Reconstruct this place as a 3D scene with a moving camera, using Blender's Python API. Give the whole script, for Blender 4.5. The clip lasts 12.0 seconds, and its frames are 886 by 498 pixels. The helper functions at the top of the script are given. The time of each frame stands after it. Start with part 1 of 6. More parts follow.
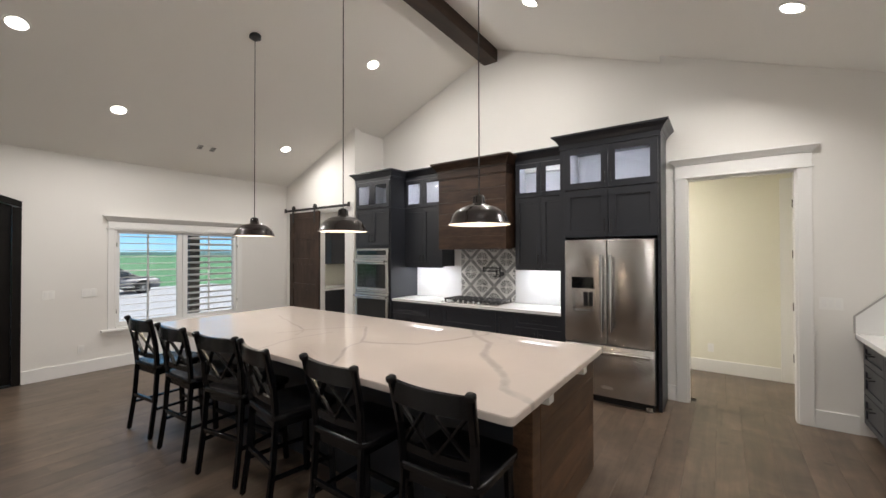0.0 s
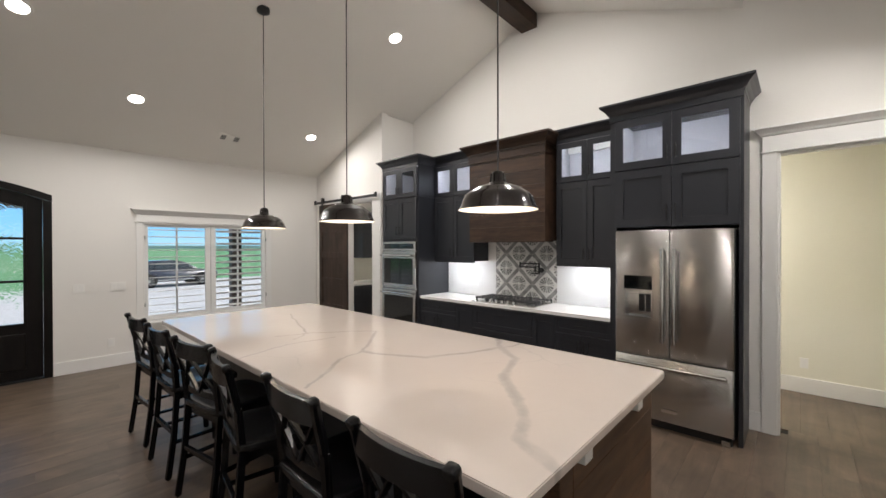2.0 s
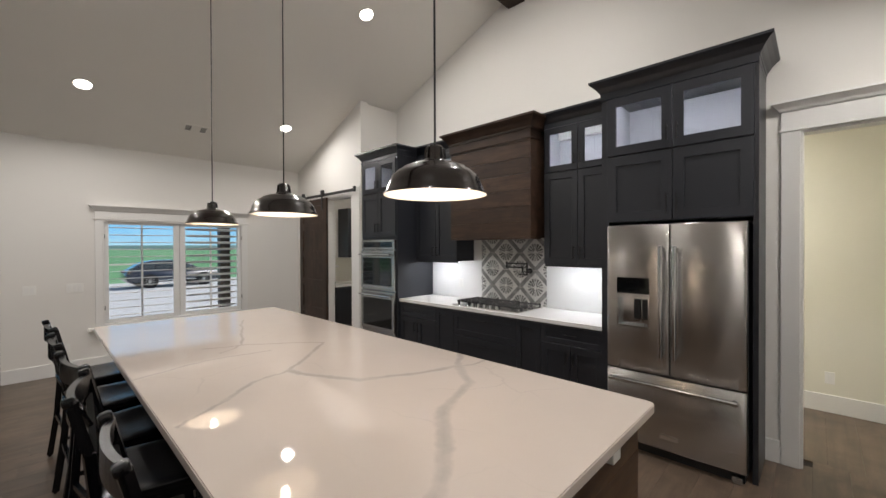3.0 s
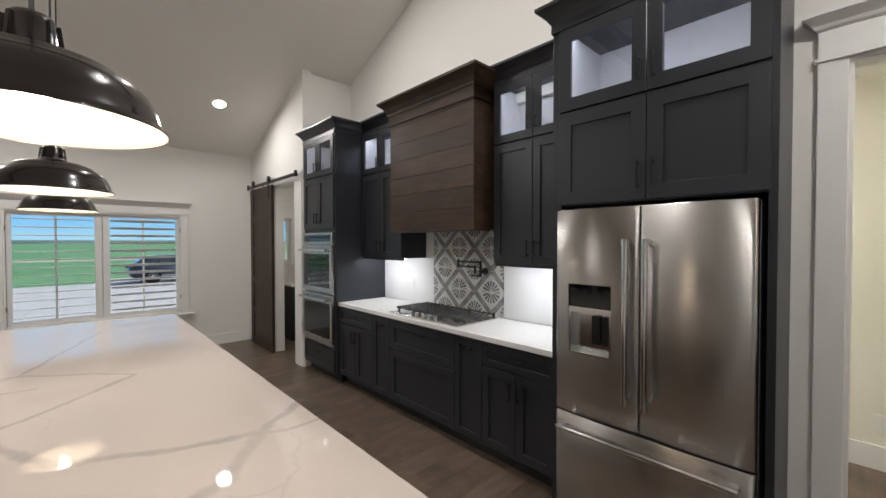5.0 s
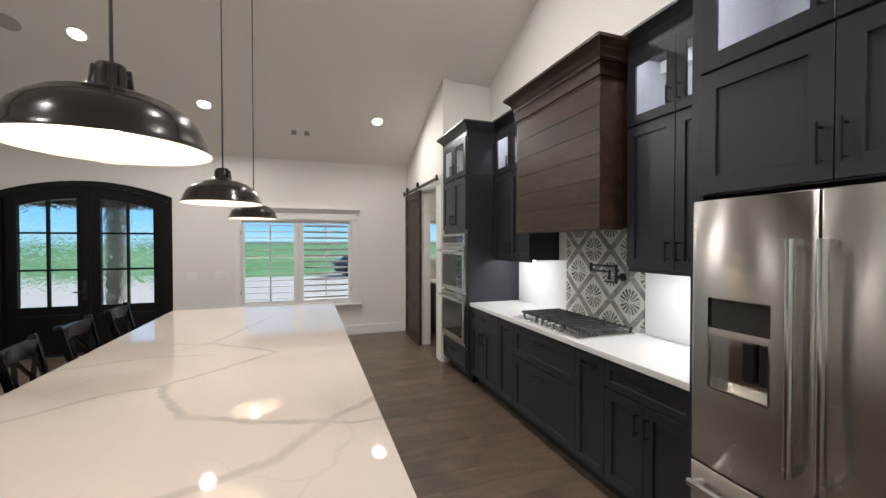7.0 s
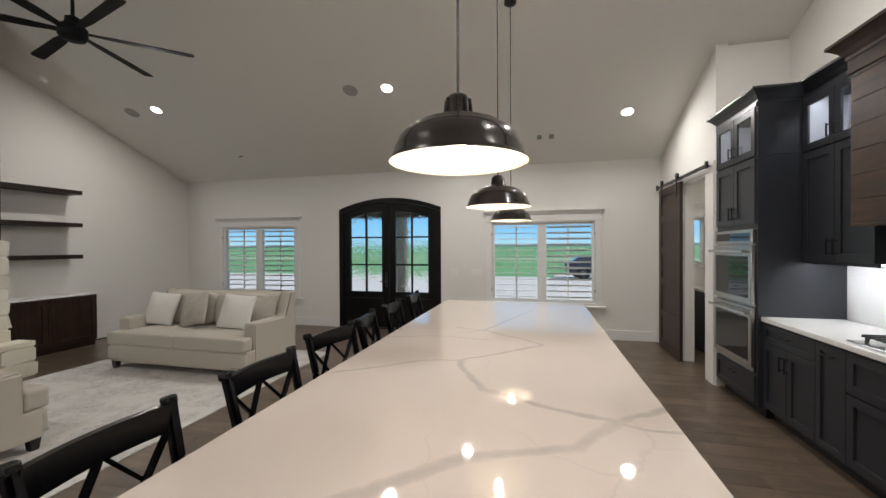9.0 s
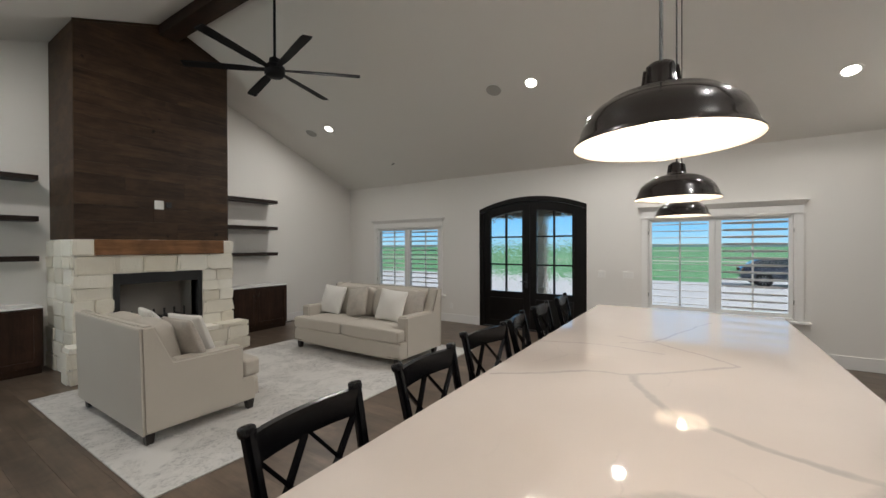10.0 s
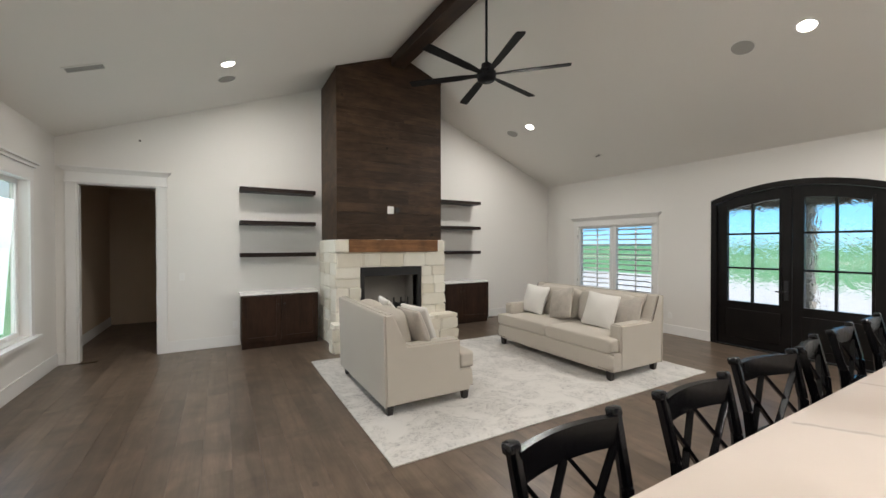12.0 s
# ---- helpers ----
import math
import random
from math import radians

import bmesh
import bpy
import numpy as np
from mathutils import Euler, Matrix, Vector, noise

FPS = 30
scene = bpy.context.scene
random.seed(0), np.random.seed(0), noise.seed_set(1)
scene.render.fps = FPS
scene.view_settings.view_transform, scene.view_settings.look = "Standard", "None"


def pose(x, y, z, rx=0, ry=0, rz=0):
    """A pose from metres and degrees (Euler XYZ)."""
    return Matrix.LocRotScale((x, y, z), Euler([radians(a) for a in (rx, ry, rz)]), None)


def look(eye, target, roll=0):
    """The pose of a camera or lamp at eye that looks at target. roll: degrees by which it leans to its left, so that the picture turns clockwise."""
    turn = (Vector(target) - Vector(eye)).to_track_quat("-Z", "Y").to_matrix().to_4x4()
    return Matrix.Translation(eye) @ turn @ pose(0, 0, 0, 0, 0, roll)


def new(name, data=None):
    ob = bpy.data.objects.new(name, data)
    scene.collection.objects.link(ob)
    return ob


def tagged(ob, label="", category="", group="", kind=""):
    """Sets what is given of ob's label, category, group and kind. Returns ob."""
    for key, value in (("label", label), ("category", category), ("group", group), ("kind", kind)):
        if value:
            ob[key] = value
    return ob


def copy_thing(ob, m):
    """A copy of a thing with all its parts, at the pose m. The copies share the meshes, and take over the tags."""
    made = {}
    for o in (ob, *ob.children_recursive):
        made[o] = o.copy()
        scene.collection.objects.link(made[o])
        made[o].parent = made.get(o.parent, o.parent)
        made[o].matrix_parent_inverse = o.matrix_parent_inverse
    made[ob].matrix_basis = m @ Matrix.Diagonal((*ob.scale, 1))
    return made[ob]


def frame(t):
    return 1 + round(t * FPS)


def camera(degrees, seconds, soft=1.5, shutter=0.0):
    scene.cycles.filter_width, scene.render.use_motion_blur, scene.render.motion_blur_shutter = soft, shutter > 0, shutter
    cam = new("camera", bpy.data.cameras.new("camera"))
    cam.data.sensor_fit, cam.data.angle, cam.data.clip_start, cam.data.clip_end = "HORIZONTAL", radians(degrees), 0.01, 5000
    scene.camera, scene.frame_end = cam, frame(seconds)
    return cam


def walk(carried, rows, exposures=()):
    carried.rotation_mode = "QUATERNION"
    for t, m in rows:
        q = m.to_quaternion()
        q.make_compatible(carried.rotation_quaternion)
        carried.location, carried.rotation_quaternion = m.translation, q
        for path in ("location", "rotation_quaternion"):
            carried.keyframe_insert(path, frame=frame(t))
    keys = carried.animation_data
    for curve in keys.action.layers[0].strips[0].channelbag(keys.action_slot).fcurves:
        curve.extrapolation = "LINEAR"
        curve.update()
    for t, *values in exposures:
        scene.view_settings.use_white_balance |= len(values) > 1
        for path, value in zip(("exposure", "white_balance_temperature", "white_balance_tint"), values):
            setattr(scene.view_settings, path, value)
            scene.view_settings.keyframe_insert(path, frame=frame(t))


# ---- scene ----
cam = camera(97.4, 12.0)
PATH = [
    (0, (-0.149, 2.176, 1.625), (-1.313, 3.802, 1.647), -0.1),
    (0.5, (-0.119, 2.255, 1.62), (-1.368, 3.817, 1.634), -0.1),
    (1, (-0.16, 2.354, 1.63), (-1.469, 3.866, 1.626), -0.2),
    (1.5, (-0.256, 2.538, 1.644), (-1.596, 4.023, 1.634), -0.1),
    (2, (-0.317, 2.775, 1.624), (-1.669, 4.249, 1.613), -0.1),
    (2.5, (-0.324, 3.083, 1.631), (-1.69, 4.544, 1.617), -0.2),
    (3, (-0.369, 3.38, 1.61), (-1.755, 4.821, 1.596), -0.2),
    (3.5, (-0.397, 3.685, 1.613), (-1.798, 5.113, 1.59), -0.2),
    (5.5, (-0.428, 4.829, 1.588), (-1.952, 6.124, 1.536), 0.1),
    (6, (-0.419, 4.981, 1.596), (-2.091, 6.078, 1.556), -0.2),
    (6.5, (-0.367, 5.014, 1.596), (-2.171, 5.877, 1.56), -0.1),
    (8.5, (-0.318, 4.841, 1.557), (-2.316, 4.75, 1.55), -0.3),
    (9, (-0.335, 4.778, 1.566), (-2.276, 4.305, 1.55), -0.3),
    (9.5, (-0.36, 4.69, 1.559), (-2.177, 3.854, 1.548), -0.1),
    (10, (-0.367, 4.615, 1.560), (-2.043, 3.525, 1.547), -0.2),
    (10.5, (-0.331, 4.52, 1.57), (-1.865, 3.237, 1.553), -0.0),
    (11, (-0.325, 4.438, 1.574), (-1.683, 2.970, 1.550), -0.05),
    (11.5, (-0.330, 4.362, 1.565), (-1.486, 2.730, 1.543), -0.2),
    (12, (-0.325, 4.340, 1.568), (-1.317, 2.605, 1.550), -0.1),
]
EXPOSURES = [(0, 0.0, 6400, 11), (2.5, -0.14, 6400, 11), (3.5, -0.46, 6400, 11), (5.3, -0.28, 6300, 10), (6.5, -0.06, 6400, 10.5), (8.5, -0.3, 6400, 10),
             (9.5, -0.22, 6350, 9), (10.5, -0.22, 6300, 9), (11.2, 0.08, 6300, 9), (12, 0.36, 6350, 9)]
walk(cam, [(t, look(eye, target, roll)) for t, eye, target, roll in PATH], EXPOSURES)

# ---- world, sky and sun ----
SKY, SUN = 0.15, 5.0
DAY_W = 13.0
CAN_W, BULB_W, STRIP_W, GLOW_W, HALL_W, PANTRY_W = 30.0, 3.6, 3.4, 3.0, 38.0, 9.0
world = bpy.data.worlds.new("evening_sky")
scene.world = world
world.use_nodes = True
sky = world.node_tree.nodes.new("ShaderNodeTexSky")
sky.sky_type, sky.sun_disc, sky.sun_elevation, sky.sun_rotation = "NISHITA", False, radians(42), radians(-10)
sky.dust_density, sky.ozone_density = 3.5, 0.7
back = world.node_tree.nodes["Background"]
back.inputs["Strength"].default_value = SKY
world.node_tree.links.new(sky.outputs["Color"], back.inputs["Color"])
sun_data = bpy.data.lights.new("sun", "SUN")
sun_data.energy, sun_data.angle, sun_data.color = SUN, radians(2), (1.0, 0.95, 0.88)
sun = new("sun", sun_data)
sun.matrix_basis = look((0, 0, 20), (2.0, -8.0, 12.6))


def area_lamp(name, at, target, sx, sy, watts, colour, disk=False, spread=180):
    d = bpy.data.lights.new(name, "AREA")
    d.shape, d.size, d.size_y, d.energy, d.color = ("DISK" if disk else "RECTANGLE"), sx, sy, watts, colour
    d.spread = radians(spread)
    ob = new(name, d)
    ob.matrix_basis = look(at, target)
    return ob


# ---- materials ----
def nodes_of(name):
    m = bpy.data.materials.new(name)
    m.use_nodes = True
    return m, m.node_tree.nodes, m.node_tree.links, m.node_tree.nodes["Principled BSDF"]


def maths(N, L, op, a, b=None, c=None):
    n = N.new("ShaderNodeMath")
    n.operation = op
    for i, v in enumerate((a, b, c)):
        if v is None:
            continue
        if isinstance(v, (int, float)):
            n.inputs[i].default_value = v
        else:
            L.new(v, n.inputs[i])
    return n.outputs[0]


def position(N, L, scale=(1, 1, 1), spin=(0, 0, 0), shuffle=0.0):
    geo = N.new("ShaderNodeNewGeometry")
    mp = N.new("ShaderNodeMapping")
    mp.inputs["Scale"].default_value = scale
    mp.inputs["Rotation"].default_value = [radians(a) for a in spin]
    L.new(geo.outputs["Position"], mp.inputs["Vector"])
    if shuffle:
        info = N.new("ShaderNodeObjectInfo")
        L.new(maths(N, L, "MULTIPLY", info.outputs["Random"], shuffle), mp.inputs["Location"])
    return mp.outputs["Vector"]


def noise_tex(N, L, vec, scale, detail=4.0, rough=0.55, warp=0.0):
    n = N.new("ShaderNodeTexNoise")
    n.inputs["Scale"].default_value, n.inputs["Detail"].default_value = scale, detail
    n.inputs["Roughness"].default_value, n.inputs["Distortion"].default_value = rough, warp
    L.new(vec, n.inputs["Vector"])
    return n.outputs["Fac"]


def ramp(N, L, fac, stops):
    r = N.new("ShaderNodeValToRGB")
    while len(r.color_ramp.elements) < len(stops):
        r.color_ramp.elements.new(0.5)
    for e, (p, c) in zip(r.color_ramp.elements, stops):
        e.position, e.color = p, (c, c, c, 1) if isinstance(c, (int, float)) else (*c, 1)
    L.new(fac, r.inputs["Fac"])
    return r.outputs["Color"]


def mix(N, L, fac, a, b, mode="MIX"):
    n = N.new("ShaderNodeMix")
    n.data_type, n.blend_type = "RGBA", mode
    for sock, v in ((n.inputs["Factor"], fac), (n.inputs["A"], a), (n.inputs["B"], b)):
        if isinstance(v, (int, float)):
            sock.default_value = v
        elif isinstance(v, tuple):
            sock.default_value = (*v, 1)
        else:
            L.new(v, sock)
    return n.outputs["Result"]


def bump(N, L, P, height, strength, distance=0.01):
    b = N.new("ShaderNodeBump")
    b.inputs["Strength"].default_value, b.inputs["Distance"].default_value = strength, distance
    L.new(height, b.inputs["Height"])
    L.new(b.outputs["Normal"], P.inputs["Normal"])


def plain(name, colour, rough=0.5, metal=0.0, vary=0.08, scale=3.0, fine=60.0, bumpy=0.05, coat=0.0):
    """A painted, cast or woven surface with cloudy variation and fine grain."""
    m, N, L, P = nodes_of(name)
    v = position(N, L)
    big, small = noise_tex(N, L, v, scale), noise_tex(N, L, v, fine, 3)
    lo, hi = tuple(c * (1 - vary) for c in colour), tuple(min(1, c * (1 + vary)) for c in colour)
    col = mix(N, L, maths(N, L, "MULTIPLY_ADD", small, 0.4, maths(N, L, "MULTIPLY", big, 0.6)), lo, hi)
    L.new(col, P.inputs["Base Color"])
    P.inputs["Roughness"].default_value, P.inputs["Metallic"].default_value = rough, metal
    L.new(maths(N, L, "MULTIPLY_ADD", big, 0.12, rough - 0.06), P.inputs["Roughness"])
    P.inputs["Coat Weight"].default_value = coat
    if bumpy:
        bump(N, L, P, small, bumpy, 0.004)
    return m


def wood(name, dark, light, stretch, rough=0.4, knots=0.0, shuffle=0.0, bumpy=0.15, tone=0.0, spec=0.3):
    """Stained timber, its grain drawn out along the axis whose stretch is small."""
    m, N, L, P = nodes_of(name)
    v = position(N, L, stretch, shuffle=shuffle)
    broad, grain = noise_tex(N, L, v, 1.0, 3, 0.5, 0.6), noise_tex(N, L, v, 5.0, 5, 0.65, 0.3)
    col = mix(N, L, ramp(N, L, maths(N, L, "MULTIPLY_ADD", grain, 0.45, maths(N, L, "MULTIPLY", broad, 0.55)), [(0.3, 0.0), (0.7, 1.0)]), dark, light)
    if tone:
        info = N.new("ShaderNodeObjectInfo")
        k = maths(N, L, "MULTIPLY_ADD", info.outputs["Random"], tone, 1 - tone / 2)
        comb = N.new("ShaderNodeCombineColor")
        for i in range(3):
            L.new(k, comb.inputs[i])
        col = mix(N, L, 1.0, col, comb.outputs[0], "MULTIPLY")
    if knots:
        w = position(N, L)
        k = ramp(N, L, noise_tex(N, L, w, 5.0, 2), [(0.69, 0.0), (0.74, knots)])
        col = mix(N, L, k, col, tuple(c * 0.25 for c in dark))
    patch = ramp(N, L, noise_tex(N, L, position(N, L, shuffle=shuffle), 2.3, 5, 0.6, 0.8), [(0.3, 0.62), (0.7, 1.25)])
    col = mix(N, L, 1.0, col, patch, "MULTIPLY")
    L.new(col, P.inputs["Base Color"])
    P.inputs["Specular IOR Level"].default_value = spec
    L.new(maths(N, L, "MULTIPLY_ADD", grain, 0.2, rough - 0.1), P.inputs["Roughness"])
    bump(N, L, P, grain, bumpy, 0.003)
    return m


def glow(name, colour, strength):
    m, N, L, P = nodes_of(name)
    P.inputs["Base Color"].default_value = (0.9, 0.9, 0.9, 1)
    P.inputs["Emission Color"].default_value, P.inputs["Emission Strength"].default_value = (*colour, 1), strength
    return m


def glass(name, rough=0.0, ripple=0.0, scale=40.0, tint=(0.95, 0.98, 0.98)):
    m, N, L, P = nodes_of(name)
    P.inputs["Base Color"].default_value, P.inputs["Roughness"].default_value = (*tint, 1), rough
    P.inputs["Transmission Weight"].default_value, P.inputs["IOR"].default_value = 1.0, 1.45
    if ripple:
        bump(N, L, P, noise_tex(N, L, position(N, L, (1, 1, 0.8)), scale, 2, 0.5, 1.0), ripple, 0.01)
    return m


def steel(name, colour=(0.55, 0.54, 0.53), rough=0.3, aniso=0.85):
    m, N, L, P = nodes_of(name)
    g = noise_tex(N, L, position(N, L, (3, 3, 260)), 1.0, 3)
    P.inputs["Base Color"].default_value, P.inputs["Metallic"].default_value = (*colour, 1), 1.0
    L.new(maths(N, L, "MULTIPLY_ADD", g, 0.016, rough - 0.008), P.inputs["Roughness"])
    P.inputs["Anisotropic"].default_value, P.inputs["Anisotropic Rotation"].default_value = aniso, 0.25
    t = N.new("ShaderNodeTangent")
    t.direction_type, t.axis = "RADIAL", "Z"
    L.new(t.outputs["Tangent"], P.inputs["Tangent"])
    return m


VEINS = [
    (0.036, [(-0.90, 3.94), (-1.07, 4.02), (-1.17, 4.18), (-1.27, 4.35), (-1.44, 4.47), (-1.57, 4.68), (-1.64, 4.90), (-1.77, 5.00), (-1.86, 5.06)]),
    (0.026, [(-1.86, 5.06), (-1.95, 5.16), (-2.03, 5.27)]),
    (0.014, [(-1.86, 5.06), (-1.83, 5.15), (-1.83, 5.27)]),
    (0.026, [(-1.86, 5.06), (-1.92, 4.90), (-1.98, 4.74), (-2.07, 4.54), (-2.26, 4.45), (-2.50, 4.34)]),
    (0.018, [(-2.50, 4.34), (-2.70, 4.56), (-2.80, 4.67), (-2.95, 4.80)]),
    (0.014, [(-2.95, 4.80), (-3.10, 4.66), (-3.30, 4.38), (-3.38, 4.15)]),
    (0.012, [(-3.17, 4.21), (-3.31, 4.38), (-3.50, 4.45), (-3.76, 4.52), (-4.30, 4.72)]),
    (0.016, [(-2.50, 4.34), (-2.46, 4.12), (-2.30, 3.98), (-2.14, 3.74)]),
    (0.012, [(-2.95, 3.72), (-3.04, 4.00), (-3.05, 4.22), (-3.02, 4.45)]),
]


def quartz(name):
    """White engineered stone with long grey veins."""
    m, N, L, P = nodes_of(name)
    v = position(N, L)
    warp = N.new("ShaderNodeTexNoise")
    warp.inputs["Scale"].default_value, warp.inputs["Detail"].default_value = 1.6, 6
    L.new(v, warp.inputs["Vector"])
    add = N.new("ShaderNodeVectorMath")
    add.operation = "MULTIPLY_ADD"
    L.new(warp.outputs["Color"], add.inputs[0])
    add.inputs[1].default_value = (0.5, 0.5, 0.5)
    L.new(v, add.inputs[2])
    flat = N.new("ShaderNodeVectorMath")
    flat.operation = "MULTIPLY"
    L.new(v, flat.inputs[0])
    flat.inputs[1].default_value = (1, 1, 0)
    def vec(op, a, b):
        n = N.new("ShaderNodeVectorMath")
        n.operation = op
        for sock, val in ((n.inputs[0], a), (n.inputs[1], b)):
            if isinstance(val, tuple):
                sock.default_value = val
            else:
                L.new(val, sock)
        return n
    p = flat.outputs[0]
    for sc, amp in ((4.0, 0.10), (22.0, 0.022)):
        wob = N.new("ShaderNodeTexNoise")
        wob.inputs["Scale"].default_value, wob.inputs["Detail"].default_value = sc, 3
        L.new(flat.outputs[0], wob.inputs["Vector"])
        off = vec("MULTIPLY", vec("SUBTRACT", wob.outputs["Color"], (0.5, 0.5, 0.5)).outputs[0], (amp, amp, 0))
        p = vec("ADD", p, off.outputs[0]).outputs[0]
    near = None
    for wide, line in VEINS:
        for (ax, ay), (bx, by) in zip(line, line[1:]):
            ab = (bx - ax, by - ay, 0.0)
            ap = vec("SUBTRACT", p, (ax, ay, 0.0)).outputs[0]
            t = maths(N, L, "MULTIPLY", vec("DOT_PRODUCT", ap, ab).outputs["Value"], 1 / (ab[0] ** 2 + ab[1] ** 2))
            t.node.use_clamp = True
            sc = N.new("ShaderNodeVectorMath")
            sc.operation = "SCALE"
            sc.inputs[0].default_value = ab
            L.new(t, sc.inputs["Scale"])
            d = vec("LENGTH", vec("SUBTRACT", ap, sc.outputs[0]).outputs[0], (0, 0, 0)).outputs["Value"]
            d = maths(N, L, "DIVIDE", d, wide)
            near = d if near is None else maths(N, L, "MINIMUM", near, d)
    fade = ramp(N, L, noise_tex(N, L, v, 7.0, 4), [(0.3, 0.45), (0.6, 1.0)])
    masks = [maths(N, L, "MULTIPLY", ramp(N, L, near, [(0.0, 0.52), (0.5, 0.40), (1.0, 0.0)]), fade)]
    vo = N.new("ShaderNodeTexVoronoi")
    vo.feature, vo.voronoi_dimensions = "DISTANCE_TO_EDGE", "2D"
    vo.inputs["Scale"].default_value = 1.9
    L.new(add.outputs[0], vo.inputs["Vector"])
    line = ramp(N, L, vo.outputs["Distance"], [(0.0, 0.16), (0.012, 0.0)])
    masks.append(maths(N, L, "MULTIPLY", line, ramp(N, L, noise_tex(N, L, v, 1.1, 2), [(0.48, 0.0), (0.62, 1.0)])))
    cloud = noise_tex(N, L, v, 2.2, 5)
    base = mix(N, L, cloud, (0.61, 0.54, 0.49), (0.67, 0.60, 0.55))
    col = mix(N, L, maths(N, L, "MAXIMUM", masks[0], masks[1]), base, (0.30, 0.285, 0.27))
    L.new(col, P.inputs["Base Color"])
    P.inputs["Roughness"].default_value = 0.035
    return m


def patterned_tile(name, cx, cz, period):
    """Cement tile print: a diagonal lattice with a twelve-petalled burst in each lozenge."""
    m, N, L, P = nodes_of(name)
    geo, sep = N.new("ShaderNodeNewGeometry"), N.new("ShaderNodeSeparateXYZ")
    L.new(geo.outputs["Position"], sep.inputs[0])
    u = maths(N, L, "DIVIDE", maths(N, L, "SUBTRACT", sep.outputs["X"], cx), period)
    w = maths(N, L, "DIVIDE", maths(N, L, "SUBTRACT", sep.outputs["Z"], cz), period)
    a, b = maths(N, L, "ADD", u, w), maths(N, L, "SUBTRACT", u, w)
    fa = maths(N, L, "SUBTRACT", a, maths(N, L, "ROUND", a))
    fb = maths(N, L, "SUBTRACT", b, maths(N, L, "ROUND", b))
    edge = maths(N, L, "MAXIMUM", maths(N, L, "ABSOLUTE", fa), maths(N, L, "ABSOLUTE", fb))
    band = maths(N, L, "GREATER_THAN", edge, 0.415)
    x, z = maths(N, L, "ADD", fa, fb), maths(N, L, "SUBTRACT", fa, fb)
    r = maths(N, L, "SQRT", maths(N, L, "ADD", maths(N, L, "MULTIPLY", x, x), maths(N, L, "MULTIPLY", z, z)))
    th = maths(N, L, "ARCTAN2", z, x)
    pet = maths(N, L, "COSINE", maths(N, L, "MULTIPLY", th, 16.0))
    petal = maths(N, L, "MULTIPLY", maths(N, L, "GREATER_THAN", pet, -0.4), maths(N, L, "LESS_THAN", r, 0.5))
    petal = maths(N, L, "MULTIPLY", petal, maths(N, L, "GREATER_THAN", r, 0.10))
    cross = maths(N, L, "GREATER_THAN", maths(N, L, "MINIMUM", maths(N, L, "ABSOLUTE", x), maths(N, L, "ABSOLUTE", z)), 0.018)
    petal = maths(N, L, "MULTIPLY", petal, cross)
    worn = noise_tex(N, L, position(N, L), 9.0, 5)
    fade = ramp(N, L, worn, [(0.3, 0.6), (0.65, 1.0)])
    col = mix(N, L, maths(N, L, "MULTIPLY", band, fade), (0.66, 0.65, 0.62), (0.17, 0.165, 0.16))
    col = mix(N, L, maths(N, L, "MULTIPLY", petal, fade), col, (0.055, 0.053, 0.053))
    L.new(col, P.inputs["Base Color"])
    P.inputs["Roughness"].default_value = 0.45
    return m


def rug_mat(name):
    m, N, L, P = nodes_of(name)
    v = position(N, L)
    a = ramp(N, L, noise_tex(N, L, v, 2.4, 8, 0.7, 1.5), [(0.44, 0.0), (0.56, 1.0)])
    b = ramp(N, L, noise_tex(N, L, v, 16.0, 6, 0.7, 2.0), [(0.48, 0.0), (0.60, 1.0)])
    k = maths(N, L, "MULTIPLY", a, b)
    col = mix(N, L, maths(N, L, "MULTIPLY_ADD", k, 0.45, maths(N, L, "MULTIPLY", a, 0.14)), (0.62, 0.60, 0.57), (0.22, 0.215, 0.21))
    L.new(col, P.inputs["Base Color"])
    P.inputs["Roughness"].default_value = 0.95
    bump(N, L, P, noise_tex(N, L, v, 220.0, 2), 0.4, 0.004)
    return m


def stone_mat(name, colour):
    m, N, L, P = nodes_of(name)
    v = position(N, L, shuffle=5.0)
    big, fine = noise_tex(N, L, v, 7.0, 5, 0.6), noise_tex(N, L, v, 45.0, 5, 0.7)
    info = N.new("ShaderNodeObjectInfo")
    k = maths(N, L, "MULTIPLY_ADD", info.outputs["Random"], 0.7, maths(N, L, "MULTIPLY", big, 0.4))
    col = mix(N, L, k, tuple(c * q for c, q in zip(colour, (0.82, 0.78, 0.70))), tuple(min(0.9, c * 1.08) for c in colour))
    L.new(col, P.inputs["Base Color"])
    P.inputs["Roughness"].default_value = 0.9
    bump(N, L, P, maths(N, L, "MULTIPLY_ADD", fine, 0.5, big), 0.8, 0.012)
    return m


